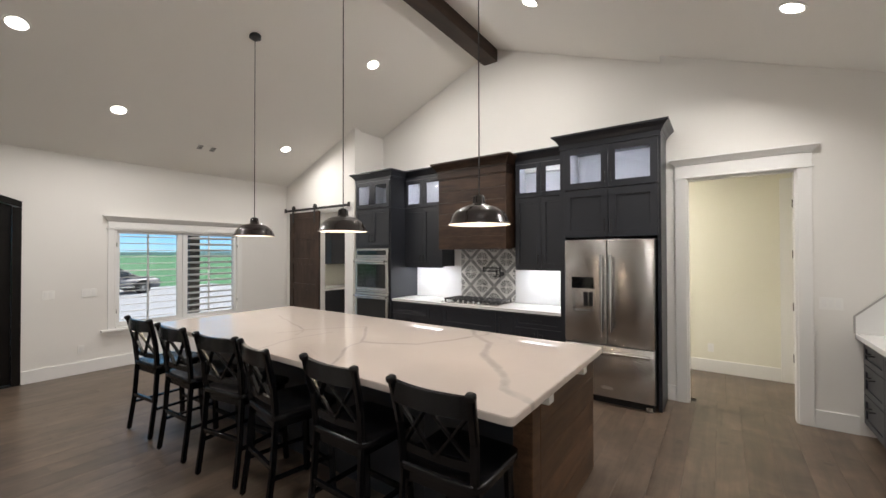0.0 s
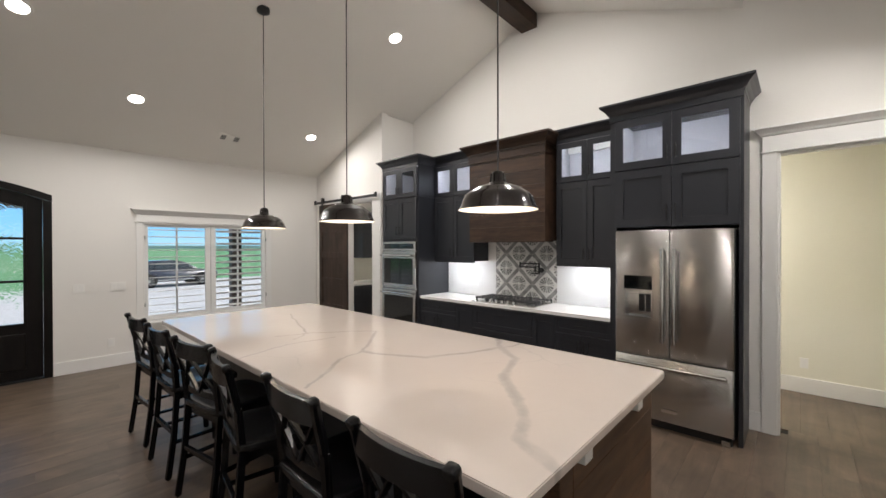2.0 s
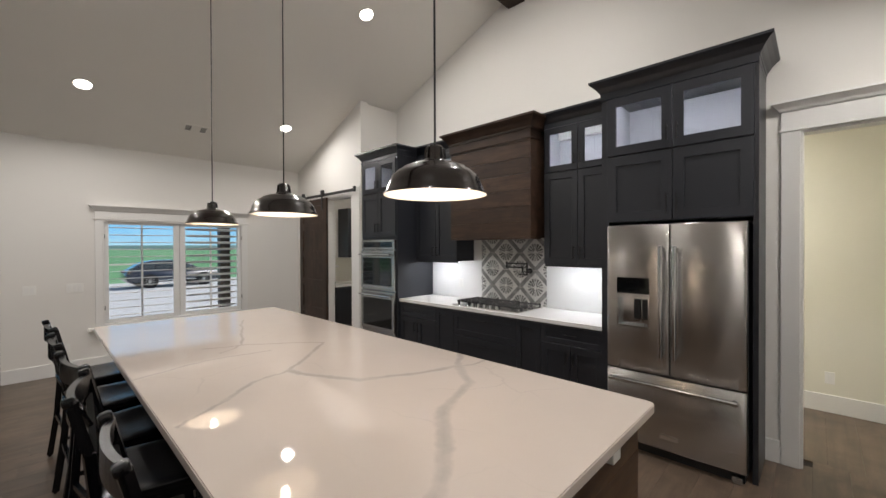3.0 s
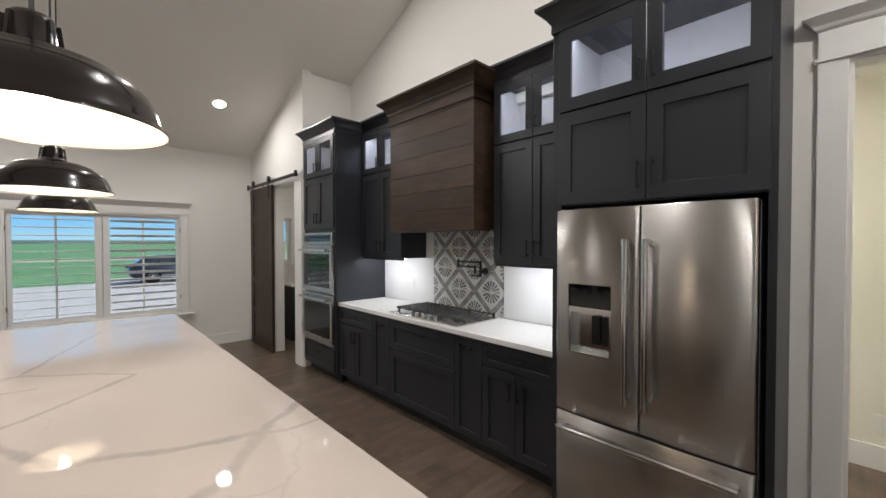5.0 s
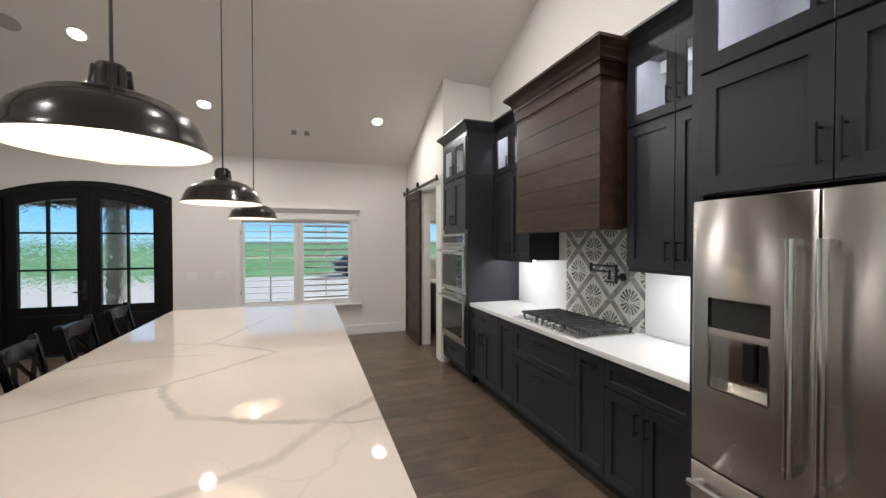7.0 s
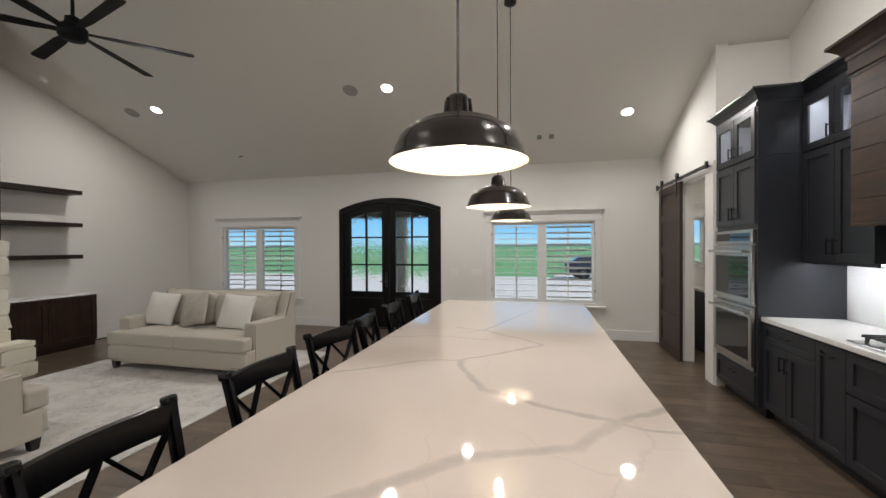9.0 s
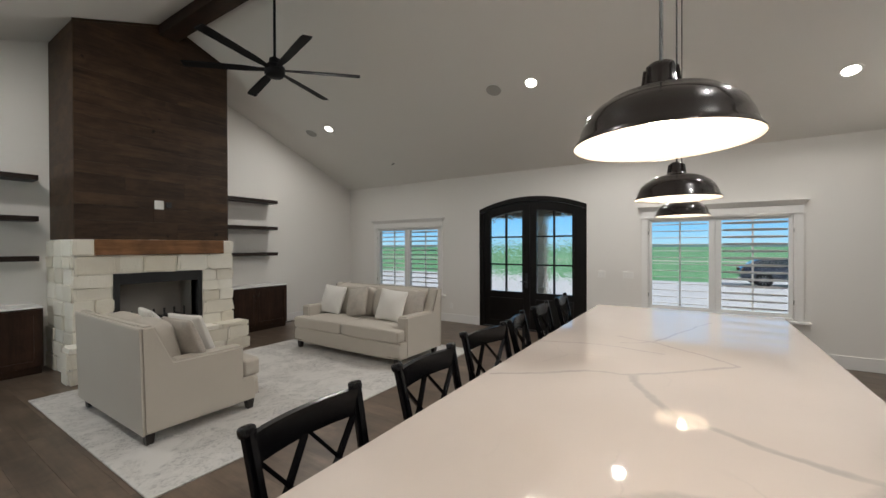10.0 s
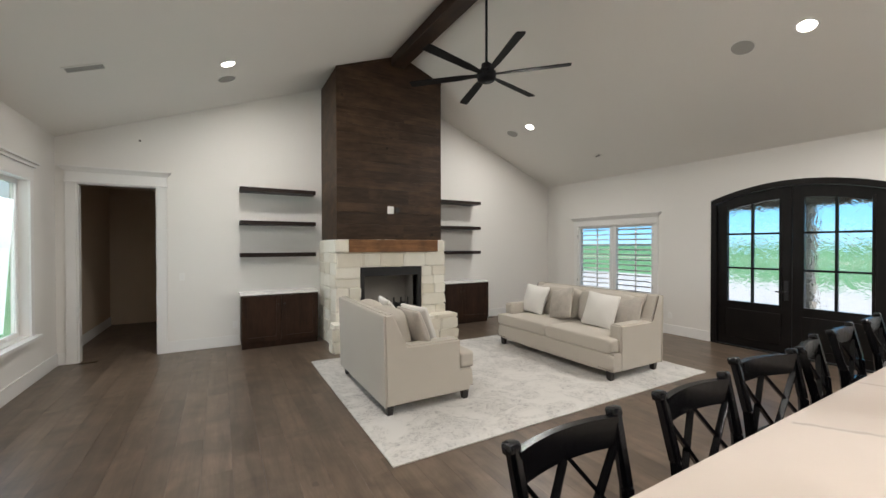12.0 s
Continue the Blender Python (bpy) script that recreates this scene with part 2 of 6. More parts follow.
WALL = plain("wall_paint", (0.78, 0.76, 0.725), 0.75, vary=0.02, scale=1.2, fine=180, bumpy=0.08)
CEIL = plain("ceiling_paint", (0.80, 0.78, 0.74), 0.85, vary=0.02, scale=1.0, fine=150, bumpy=0.1)
WARM = plain("hall_paint", (0.78, 0.76, 0.66), 0.75, vary=0.02, scale=1.2, fine=180, bumpy=0.08)
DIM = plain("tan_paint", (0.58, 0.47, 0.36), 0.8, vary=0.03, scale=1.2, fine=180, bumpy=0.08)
TRIM = plain("white_trim", (0.80, 0.79, 0.77), 0.4, vary=0.02, scale=2, fine=90, bumpy=0.02)
CAB = plain("charcoal_cabinet", (0.023, 0.025, 0.031), 0.36, vary=0.08, scale=3, fine=120, bumpy=0.03)
LINER = plain("cabinet_liner", (0.42, 0.42, 0.45), 0.5, vary=0.03)
BLACK = plain("black_iron", (0.012, 0.012, 0.013), 0.38, vary=0.2, scale=8, fine=200, bumpy=0.06)
STOOL = plain("black_stool_paint", (0.004, 0.004, 0.005), 0.24, vary=0.2, scale=6, fine=140, bumpy=0.03)
STOOL.node_tree.nodes["Principled BSDF"].inputs["Specular IOR Level"].default_value = 0.35
ENAMEL = plain("bronze_black_enamel", (0.016, 0.012, 0.011), 0.2, vary=0.15, bumpy=0.01, coat=0.5)
WHITE_ENAMEL = plain("white_enamel", (0.85, 0.83, 0.78), 0.35, vary=0.01, bumpy=0.0)
FAN = plain("matte_black_fan", (0.005, 0.005, 0.006), 0.6, vary=0.15)
FAN.node_tree.nodes["Principled BSDF"].inputs["Specular IOR Level"].default_value = 0.2
IRON = plain("cast_iron", (0.05, 0.05, 0.052), 0.12, 0.0, vary=0.2, scale=10, fine=200, bumpy=0.1)
STEEL = steel("brushed_steel", (0.50, 0.48, 0.46), 0.27, 0.93)
CHROME = steel("polished_steel", (0.68, 0.68, 0.68), 0.16, 0.3)
DARKGLASS = plain("black_glass", (0.008, 0.009, 0.010), 0.06, vary=0.0, bumpy=0.0)
PLASTIC = plain("black_plastic", (0.012, 0.012, 0.013), 0.35, vary=0.1)
QUARTZ = quartz("veined_quartz")
COUNTER = plain("white_quartz", (0.82, 0.815, 0.80), 0.18, vary=0.02, scale=4, fine=70, bumpy=0.0)
SPLASH = plain("white_backsplash", (0.80, 0.80, 0.79), 0.3, vary=0.02, bumpy=0.0)
TILE = patterned_tile("printed_cement_tile", -3.12, 1.13, 0.406)
FLOORWOOD = wood("oak_floor", (0.084, 0.060, 0.044), (0.180, 0.132, 0.095), (13, 1.2, 13), 0.34, 0.4, 40.0, 0.08, 0.22, 0.5)
JOINT = plain("dark_joint", (0.03, 0.024, 0.02), 0.8)
WALNUT = wood("walnut_hood", (0.022, 0.0125, 0.008), (0.080, 0.045, 0.028), (1.4, 9, 16), 0.42, 0.3, 30.0, 0.15, 0.4)
CHIMWOOD = wood("dark_chimney_boards", (0.015, 0.0085, 0.005), (0.085, 0.048, 0.026), (0.9, 4, 7), 0.5, 0.9, 30.0, 0.25, 0.35, 0.25)
BEAMWOOD = wood("dark_beam", (0.016, 0.009, 0.006), (0.055, 0.030, 0.018), (14, 1.2, 14), 0.5, 0.3)
MANTEL = wood("cedar_mantel", (0.12, 0.050, 0.019), (0.30, 0.145, 0.060), (1.5, 14, 18), 0.4, 0.6)
SHELF = wood("espresso_shelf", (0.010, 0.006, 0.005), (0.030, 0.018, 0.013), (2, 14, 16), 0.35)
CREDENZA = wood("espresso_cabinet", (0.014, 0.007, 0.004), (0.050, 0.024, 0.014), (14, 14, 1.5), 0.35, 0.3)
BARN = wood("barn_door_wood", (0.022, 0.013, 0.009), (0.070, 0.043, 0.030), (14, 14, 1.4), 0.45, 0.3)
ISLANDWOOD = wood("island_walnut", (0.048, 0.025, 0.014), (0.172, 0.097, 0.055), (9, 1.5, 14), 0.45, 0.5, 30.0, 0.18, 0.4)
DOORWOOD = wood("black_brown_door", (0.004, 0.003, 0.003), (0.010, 0.008, 0.007), (14, 14, 1.5), 0.4, spec=0.2)
STONE = stone_mat("cream_limestone", (0.84, 0.81, 0.73))
MORTAR = plain("mortar", (0.70, 0.66, 0.58), 0.95, vary=0.1, fine=90, bumpy=0.4)
FIREBRICK = plain("firebox_liner", (0.34, 0.32, 0.29), 0.9, vary=0.15, scale=6, bumpy=0.2)
LINEN = plain("beige_linen", (0.50, 0.46, 0.40), 0.9, vary=0.07, scale=3, fine=420, bumpy=0.5)
PILLOW = plain("ivory_pillow", (0.74, 0.715, 0.67), 0.95, vary=0.05, scale=8, fine=300, bumpy=0.5)
TAUPE = plain("taupe_pillow", (0.44, 0.40, 0.35), 0.85, vary=0.5, scale=9, fine=90, bumpy=0.5)
LEG = plain("espresso_leg", (0.012, 0.008, 0.007), 0.35)
NAIL = plain("nailhead", (0.16, 0.13, 0.10), 0.35, 0.9)
RUG = rug_mat("distressed_rug")
PANE = glass("clear_pane")
RAIN = glass("rain_glass", 0.0, 0.7, 11.0)
SHUTTER = plain("white_shutter", (0.78, 0.78, 0.77), 0.4, vary=0.02)
PLATE = plain("white_plate", (0.82, 0.81, 0.78), 0.35, vary=0.01)
GRILLE = plain("speaker_grille", (0.42, 0.41, 0.39), 0.7, vary=0.05, fine=300, bumpy=0.3)
VENT_SHADE = plain("vent_shadow", (0.10, 0.10, 0.10), 0.8)
LENS = glow("lamp_lens", (1.0, 0.93, 0.82), 14.0)
BULB = glow("bulb", (1.0, 0.86, 0.66), 30.0)
STRIP = glow("led_strip", (0.93, 0.95, 1.0), 6.0)
GRASS = plain("grass", (0.085, 0.25, 0.105), 0.95, vary=0.45, scale=0.25, fine=6, bumpy=0.6)
CONCRETE = plain("concrete", (0.46, 0.475, 0.50), 0.9, vary=0.1, scale=0.5, fine=12, bumpy=0.2)
ROADM = plain("gravel_road", (0.45, 0.42, 0.37), 0.95, vary=0.1, scale=0.5)
def sky_mat(name):
    """The evening sky above the fields, paler towards the horizon."""
    m, N, L, P = nodes_of(name)
    geo, sep = N.new("ShaderNodeNewGeometry"), N.new("ShaderNodeSeparateXYZ")
    L.new(geo.outputs["Position"], sep.inputs[0])
    cloud = noise_tex(N, L, position(N, L, (1, 0.004, 0.02)), 1.0, 5)
    h = maths(N, L, "ADD", maths(N, L, "DIVIDE", sep.outputs["Z"], 170.0), maths(N, L, "MULTIPLY_ADD", cloud, 0.3, -0.15))
    col = ramp(N, L, h, [(0.0, (0.36, 0.58, 0.70)), (0.3, (0.20, 0.48, 0.74)), (1.0, (0.13, 0.42, 0.76))])
    L.new(col, P.inputs["Emission Color"])
    P.inputs["Base Color"].default_value, P.inputs["Emission Strength"].default_value = (0, 0, 0, 1), 1.65
    P.inputs["Roughness"].default_value = 1.0
    return m


SKYCARD = sky_mat("evening_sky_backdrop")
# the far woods' colour carries the pale blue haze in front of them
HAZE = plain("haze_tinted_woods", (0.62, 0.74, 0.80), 1.0, vary=0.2, scale=0.05, fine=0.3, bumpy=0.0)
POST = stone_mat("porch_stone", (0.26, 0.25, 0.24))
SIDING = plain("siding", (0.55, 0.54, 0.52), 0.8)
CARPAINT = plain("dark_car_paint", (0.075, 0.09, 0.12), 0.15, 0.5, coat=0.8, bumpy=0.0)
TYRE = plain("tyre_rubber", (0.015, 0.015, 0.015), 0.85)
RIM = plain("alloy_rim", (0.75, 0.75, 0.76), 0.3, 0.6, vary=0.02, bumpy=0.0)
CARGLASS = plain("tinted_car_glass", (0.05, 0.07, 0.08), 0.05, vary=0.0, bumpy=0.0)


# ---- mesh helpers ----
def box(bm, x0, x1, y0, y1, z0, z1, bev=0.0, seg=2):
    m = Matrix.LocRotScale(((x0 + x1) / 2, (y0 + y1) / 2, (z0 + z1) / 2), None, (abs(x1 - x0), abs(y1 - y0), abs(z1 - z0)))
    r = bmesh.ops.create_cube(bm, size=1, matrix=m)
    if bev:
        es = list({e for v in r["verts"] for e in v.link_edges})
        bmesh.ops.bevel(bm, geom=es, offset=bev, segments=seg, affect="EDGES", profile=0.6)
    return bm


def boxes(*specs, bev=0.0):
    bm = bmesh.new()
    for s in specs:
        box(bm, *s, bev=bev)
    return bm


def prism(bm, poly, axis, a, b):
    """A closed outline in the two other axes, drawn out along axis from a to b."""
    def at(p, h):
        return {"x": (h, p[0], p[1]), "y": (p[0], h, p[1]), "z": (p[0], p[1], h)}[axis]
    lo, hi = [bm.verts.new(at(p, a)) for p in poly], [bm.verts.new(at(p, b)) for p in poly]
    n = len(poly)
    fs = [bm.faces.new(lo), bm.faces.new(hi)] + [bm.faces.new((lo[i], lo[(i + 1) % n], hi[(i + 1) % n], hi[i])) for i in range(n)]
    bmesh.ops.recalc_face_normals(bm, faces=fs)
    return bm


def rod(bm, p, q, r, r2=None, seg=12):
    p, q = Vector(p), Vector(q)
    m = Matrix.Translation((p + q) / 2) @ (q - p).to_track_quat("Z", "Y").to_matrix().to_4x4()
    bmesh.ops.create_cone(bm, cap_ends=True, segments=seg, radius1=r, radius2=r if r2 is None else r2, depth=(q - p).length, matrix=m)
    return bm


def bar(bm, p, q, w, d, bev=0.0):
    """A square bar from p to q, w wide along its side and d deep."""
    p, q = Vector(p), Vector(q)
    m = Matrix.Translation((p + q) / 2) @ (q - p).to_track_quat("Z", "Y").to_matrix().to_4x4() @ Matrix.Diagonal((w, d, (q - p).length, 1))
    r = bmesh.ops.create_cube(bm, size=1, matrix=m)
    if bev:
        bmesh.ops.bevel(bm, geom=list({e for v in r["verts"] for e in v.link_edges}), offset=bev, segments=2, affect="EDGES")
    return bm


def lathe(bm, profile, seg=40, centre=(0, 0, 0)):
    rings = []
    for r, z in profile:
        rings.append([bm.verts.new((centre[0] + r * math.cos(2 * math.pi * i / seg), centre[1] + r * math.sin(2 * math.pi * i / seg), centre[2] + z)) for i in range(seg)])
    for a, b in zip(rings, rings[1:]):
        for i in range(seg):
            bm.faces.new((a[i], a[(i + 1) % seg], b[(i + 1) % seg], b[i]))
    return bm


def loft_rect(bm, steps, x0, x1, y0, y1, left=1, front=1, right=1, rear=0):
    """Rectangles that grow outward with height: a mitred moulding."""
    rings = []
    for o, z in steps:
        a, b, c, d = x0 - o * left, x1 + o * right, y0 - o * front, y1 + o * rear
        rings.append([bm.verts.new(p) for p in ((a, c, z), (b, c, z), (b, d, z), (a, d, z))])
    fs = [bm.faces.new(rings[0]), bm.faces.new(rings[-1])]
    for r, s in zip(rings, rings[1:]):
        fs += [bm.faces.new((r[i], r[(i + 1) % 4], s[(i + 1) % 4], s[i])) for i in range(4)]
    bmesh.ops.recalc_face_normals(bm, faces=fs)
    return bm


def soft(bm, c, s, power=5.0, n=7, m=None, sag=0.0):
    """A stuffed block: a rounded cube of size s about c."""
    r = bmesh.ops.create_cube(bm, size=2)
    es = list({e for v in r["verts"] for e in v.link_edges})
    bmesh.ops.subdivide_edges(bm, edges=es, cuts=n, use_grid_fill=True)
    for v in bm.verts:
        p = v.co
        k = (abs(p.x) ** power + abs(p.y) ** power + abs(p.z) ** power) ** (1 / power)
        q = Vector((p.x / k, p.y / k, p.z / k))
        w = noise.noise(q * 2.3 + Vector(c) * 3) * 0.012
        co = Vector((q.x * s[0] / 2, q.y * s[1] / 2, q.z * s[2] / 2 + sag * (1 - q.x * q.x) * (1 - q.y * q.y))) * (1 + w)
        v.co = (m @ co if m else co) + Vector(c)
    return bm


def mesh_of(name, bm, material, smooth=False):
    me = bpy.data.meshes.new(name)
    bm.to_mesh(me)
    bm.free()
    me.materials.append(material)
    if smooth:
        me.polygons.foreach_set("use_smooth", [True] * len(me.polygons))
    return me


def part(name, bm, material, parent, label="", smooth=False):
    ob = new(name, mesh_of(name, bm, material, smooth))
    ob.parent = parent
    if label:
        ob["label"] = label
    return ob


def piece(name, me, parent, m):
    ob = new(name, me)
    ob.parent, ob.matrix_basis = parent, m
    return ob


def thing(name, label, category, at=(0, 0, 0), rz=0.0, group=""):
    ob = new(name)
    ob.empty_display_size = 0.1
    ob.matrix_basis = pose(*at, 0, 0, rz)
    return tagged(ob, label, category, group)


def whole(name, bm, material, label, category, at=(0, 0, 0), rz=0.0, group="", smooth=False):
    ob = new(name, mesh_of(name, bm, material, smooth))
    ob.matrix_basis = pose(*at, 0, 0, rz)
    return tagged(ob, label, category, group)


def structure(name, bm, material, label="", category=""):
    return tagged(new(name, mesh_of(name, bm, material)), label, category, "", "structure")


# ---- the shell ----
FRONT, REAR, SOUTH, RIDGE, RIDGE_S, RIDGE_N = -7.23, 1.55, -2.60, -2.92, -2.87, -2.97
BARN_Y, NOOK_Y, DOORWAY_Y = 6.69, 7.375, 7.17
EAVE_F, EAVE_R, PEAK = 2.96, 3.00, 4.70


def roof_z(x):
    return EAVE_F + (PEAK - EAVE_F) * (x - FRONT) / (RIDGE - FRONT) if x < RIDGE else EAVE_R + (PEAK - EAVE_R) * (REAR - x) / (REAR - RIDGE)


def wall_with_openings(name, along, span, face, depth, top, openings, material=None, label="off-white painted drywall"):
    """A wall along x or y from its room face, cut by (a, b, z0, z1) openings."""
    bm = bmesh.new()
    def put(a, b, z0, z1):
        if b - a > 1e-4 and z1 - z0 > 1e-4:
            lo, hi = sorted((face, face + depth))
            box(bm, *((a, b, lo, hi) if along == "x" else (lo, hi, a, b)), z0, z1)
    pos = span[0]
    for a, b, z0, z1 in sorted(openings):
        put(pos, a, 0, top)
        put(a, b, 0, z0)
        put(a, b, z1, top)
        pos = b
    put(pos, span[1], 0, top)
    return structure(name, bm, material or WALL, label, "wall")


WIN_R, WIN_L, WIN_B = (3.97, 5.72, 0.58, 1.98), (-1.70, 0.07, 0.58, 1.98), (-1.77, 0.75, 0.56, 2.31)
DOOR = (1.02, 3.06)
PANTRY_WIN = (6.98, 7.34, 1.25, 2.0)
front = wall_with_openings("wall_front", "y", (SOUTH - 0.15, 8.75), FRONT, -0.15, EAVE_F + 0.02,
                           [WIN_L, (DOOR[0], DOOR[1], 0, 2.50), WIN_R, PANTRY_WIN])
# spandrels over the arched door
bm = bmesh.new()
ARC_N = 14
def arch_z(y, top=2.48, spring=2.28):
    k = (y - (DOOR[0] + DOOR[1]) / 2) / ((DOOR[1] - DOOR[0]) / 2)
    return spring + (top - spring) * (1 - k * k)
ys = [DOOR[0] + (DOOR[1] - DOOR[0]) * i / ARC_N for i in range(ARC_N + 1)]
for a, b in zip(ys, ys[1:]):
    prism(bm, [(a, arch_z(a)), (b, arch_z(b)), (b, 2.50), (a, 2.50)], "x", FRONT - 0.15, FRONT)
structure("wall_arch", bm, WALL, "off-white drywall arch over the front door", "wall")
wall_with_openings("wall_rear", "y", (SOUTH - 0.15, DOORWAY_Y + 0.12), REAR, 0.15, EAVE_R + 0.02, [WIN_B])
wall_with_openings("wall_south", "x", (FRONT, REAR), SOUTH, -0.12, 2.96, [(0.467, 1.34, 0, 2.42)])
bm = prism(bmesh.new(), [(FRONT, 2.96), (REAR, 2.96), (REAR, 3.02), (RIDGE, PEAK + 0.03), (FRONT, 2.98)], "y", SOUTH - 0.12, SOUTH)
structure("wall_gable", bm, WALL, "off-white painted gable above the fireplace", "wall")
# kitchen side, in three planes
wall_with_openings("wall_barn", "x", (FRONT, -5.227), BARN_Y, 0.12, 2.96, [(-6.19, -5.46, 0, 2.39)])
bm = prism(bmesh.new(), [(FRONT, 2.96), (-5.227, 2.96), (-5.227, roof_z(-5.227) + 0.03), (FRONT, 2.98)], "y", BARN_Y, BARN_Y + 0.12)
box(bm, -5.347, -5.227, BARN_Y + 0.12, NOOK_Y + 0.12, 0, roof_z(-5.347) + 0.02)
structure("wall_return", bm, WALL, "off-white wall stepping back beside the ovens", "wall")
bm = prism(bmesh.new(), [(-5.227, 0), (-0.70, 0), (-0.70, roof_z(-0.70) + 0.03), (RIDGE, PEAK + 0.03), (-5.227, roof_z(-5.227) + 0.03)], "y", NOOK_Y, NOOK_Y + 0.12)
structure("wall_nook", bm, WALL, "off-white gable wall behind the cabinets", "wall")
wall_with_openings("wall_doorway", "x", (-0.70, REAR), DOORWAY_Y, 0.12, 2.96, [(-0.457, 0.440, 0, 2.43)])
bm = prism(bmesh.new(), [(-0.70, 2.96), (REAR, 2.96), (REAR, 3.02), (-0.70, roof_z(-0.70) + 0.03)], "y", DOORWAY_Y, DOORWAY_Y + 0.12)
box(bm, -0.70, -0.58, DOORWAY_Y + 0.12, NOOK_Y + 0.12, 0, roof_z(-0.58))
structure("wall_over_doorway", bm, WALL, "off-white wall above the cased doorway", "wall")
for nm, poly in (("ceiling_front", [(FRONT - 0.15, roof_z(FRONT) - 0.06), (RIDGE, PEAK), (RIDGE, PEAK + 0.2), (FRONT - 0.15, roof_z(FRONT) + 0.14)]),
                 ("ceiling_rear", [(RIDGE, PEAK), (REAR + 0.15, roof_z(REAR) - 0.057), (REAR + 0.15, roof_z(REAR) + 0.14), (RIDGE, PEAK + 0.2)])):
    bm = prism(bmesh.new(), poly, "y", SOUTH - 0.15, NOOK_Y + 0.15)
    structure(nm, bm, CEIL, "pale painted vaulted ceiling", "ceiling")
bm = box(bmesh.new(), -0.115, 0.115, -1.64, NOOK_Y - 0.005, 4.49, 4.69, 0.008)
for v in bm.verts:
    v.co.x += RIDGE_S + (RIDGE_N - RIDGE_S) * (v.co.y + 1.64) / 9.0
structure("ridge_beam", bm, BEAMWOOD, "dark-stained wooden ridge beam", "beam")
# floor slab under the boards
slab = structure("floor", boxes((FRONT - 0.15, REAR + 0.15, SOUTH - 3.3, 8.8, -0.12, -0.012)), JOINT, "brown-grey oak plank floor", "floor")

# hall beyond the cased doorway
structure("wall_hall", boxes((-2.4, 0.62, 8.65, 8.77, 0, 2.75), (-2.52, -2.4, NOOK_Y + 0.12, 8.77, 0, 2.75)), WARM, "warm cream hall wall", "wall")
bm = boxes((0.60, 0.74, DOORWAY_Y + 0.12, 8.65, 0, 2.75))
structure("wall_hall_side", bm, WARM, "warm cream hall side wall", "wall")
structure("ceiling_hall", boxes((-2.52, 0.74, DOORWAY_Y + 0.125, 8.77, 2.75, 2.87)), CEIL, "flat hall ceiling", "ceiling")
structure("baseboard_hall", boxes((-2.4, 0.448, 8.632, 8.648, 0, 0.17), bev=0.004), TRIM, "white baseboard", "trim")
# pantry behind the barn door
structure("wall_pantry", boxes((FRONT, -5.23, 8.62, 8.74, 0, 2.75)), WALL, "pantry wall", "wall")
structure("wall_pantry_side", boxes((-5.347, -5.23, NOOK_Y + 0.125, 8.62, 0, 2.75)), WALL, "pantry side wall", "wall")
structure("ceiling_pantry", boxes((FRONT, -5.35, BARN_Y + 0.125, 8.74, 2.76, 2.88)), CEIL, "pantry ceiling", "ceiling")
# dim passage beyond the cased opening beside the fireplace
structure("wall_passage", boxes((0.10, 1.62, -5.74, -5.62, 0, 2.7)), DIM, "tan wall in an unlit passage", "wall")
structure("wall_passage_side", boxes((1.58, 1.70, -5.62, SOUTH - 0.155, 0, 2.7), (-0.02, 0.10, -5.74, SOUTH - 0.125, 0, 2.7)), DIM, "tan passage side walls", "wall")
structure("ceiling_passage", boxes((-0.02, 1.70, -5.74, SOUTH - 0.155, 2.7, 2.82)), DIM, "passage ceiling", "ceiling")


def casing(name, along, a, b, top, face, out, w=0.115):
    """White flat casing with a crown head round an opening; out: which way the room lies."""
    t = thing(name, "white painted casing with a crowned head", "door casing")
    t["kind"] = "structure"
    def put(nm, p, q, z0, z1, d, bev=0.004):
        lo, hi = sorted((face + out * 0.001, face + out * d))
        part(nm, boxes((p, q, lo, hi, z0, z1) if along == "x" else (lo, hi, p, q, z0, z1), bev=bev), TRIM, t)
    put("leg", a - w, a, 0, top, 0.022)
    put("leg", b, b + w, 0, top, 0.022)
    put("fillet", a - w - 0.015, b + w + 0.015, top, top + 0.02, 0.032)
    put("frieze", a - w, b + w, top + 0.02, top + 0.14, 0.024)
    bm = bmesh.new()
    prof = [(0.0, top + 0.14), (0.012, top + 0.15), (0.02, top + 0.165), (0.045, top + 0.19), (0.055, top + 0.20), (0.055, top + 0.215), (0, top + 0.215)]
    if along == "x":
        y0, y1 = (face - 0.024, face - 0.001) if out < 0 else (face + 0.001, face + 0.024)
        loft_rect(bm, prof, a - w, b + w, y0, y1, 1, 1 if out < 0 else 0, 1, 1 if out > 0 else 0)
    else:
        x0, x1 = (face - 0.024, face - 0.001) if out < 0 else (face + 0.001, face + 0.024)
        loft_rect(bm, prof, x0, x1, a - w, b + w, 1 if out < 0 else 0, 1, 1 if out > 0 else 0, 1)
    part("crown", bm, TRIM, t)
    return t, put


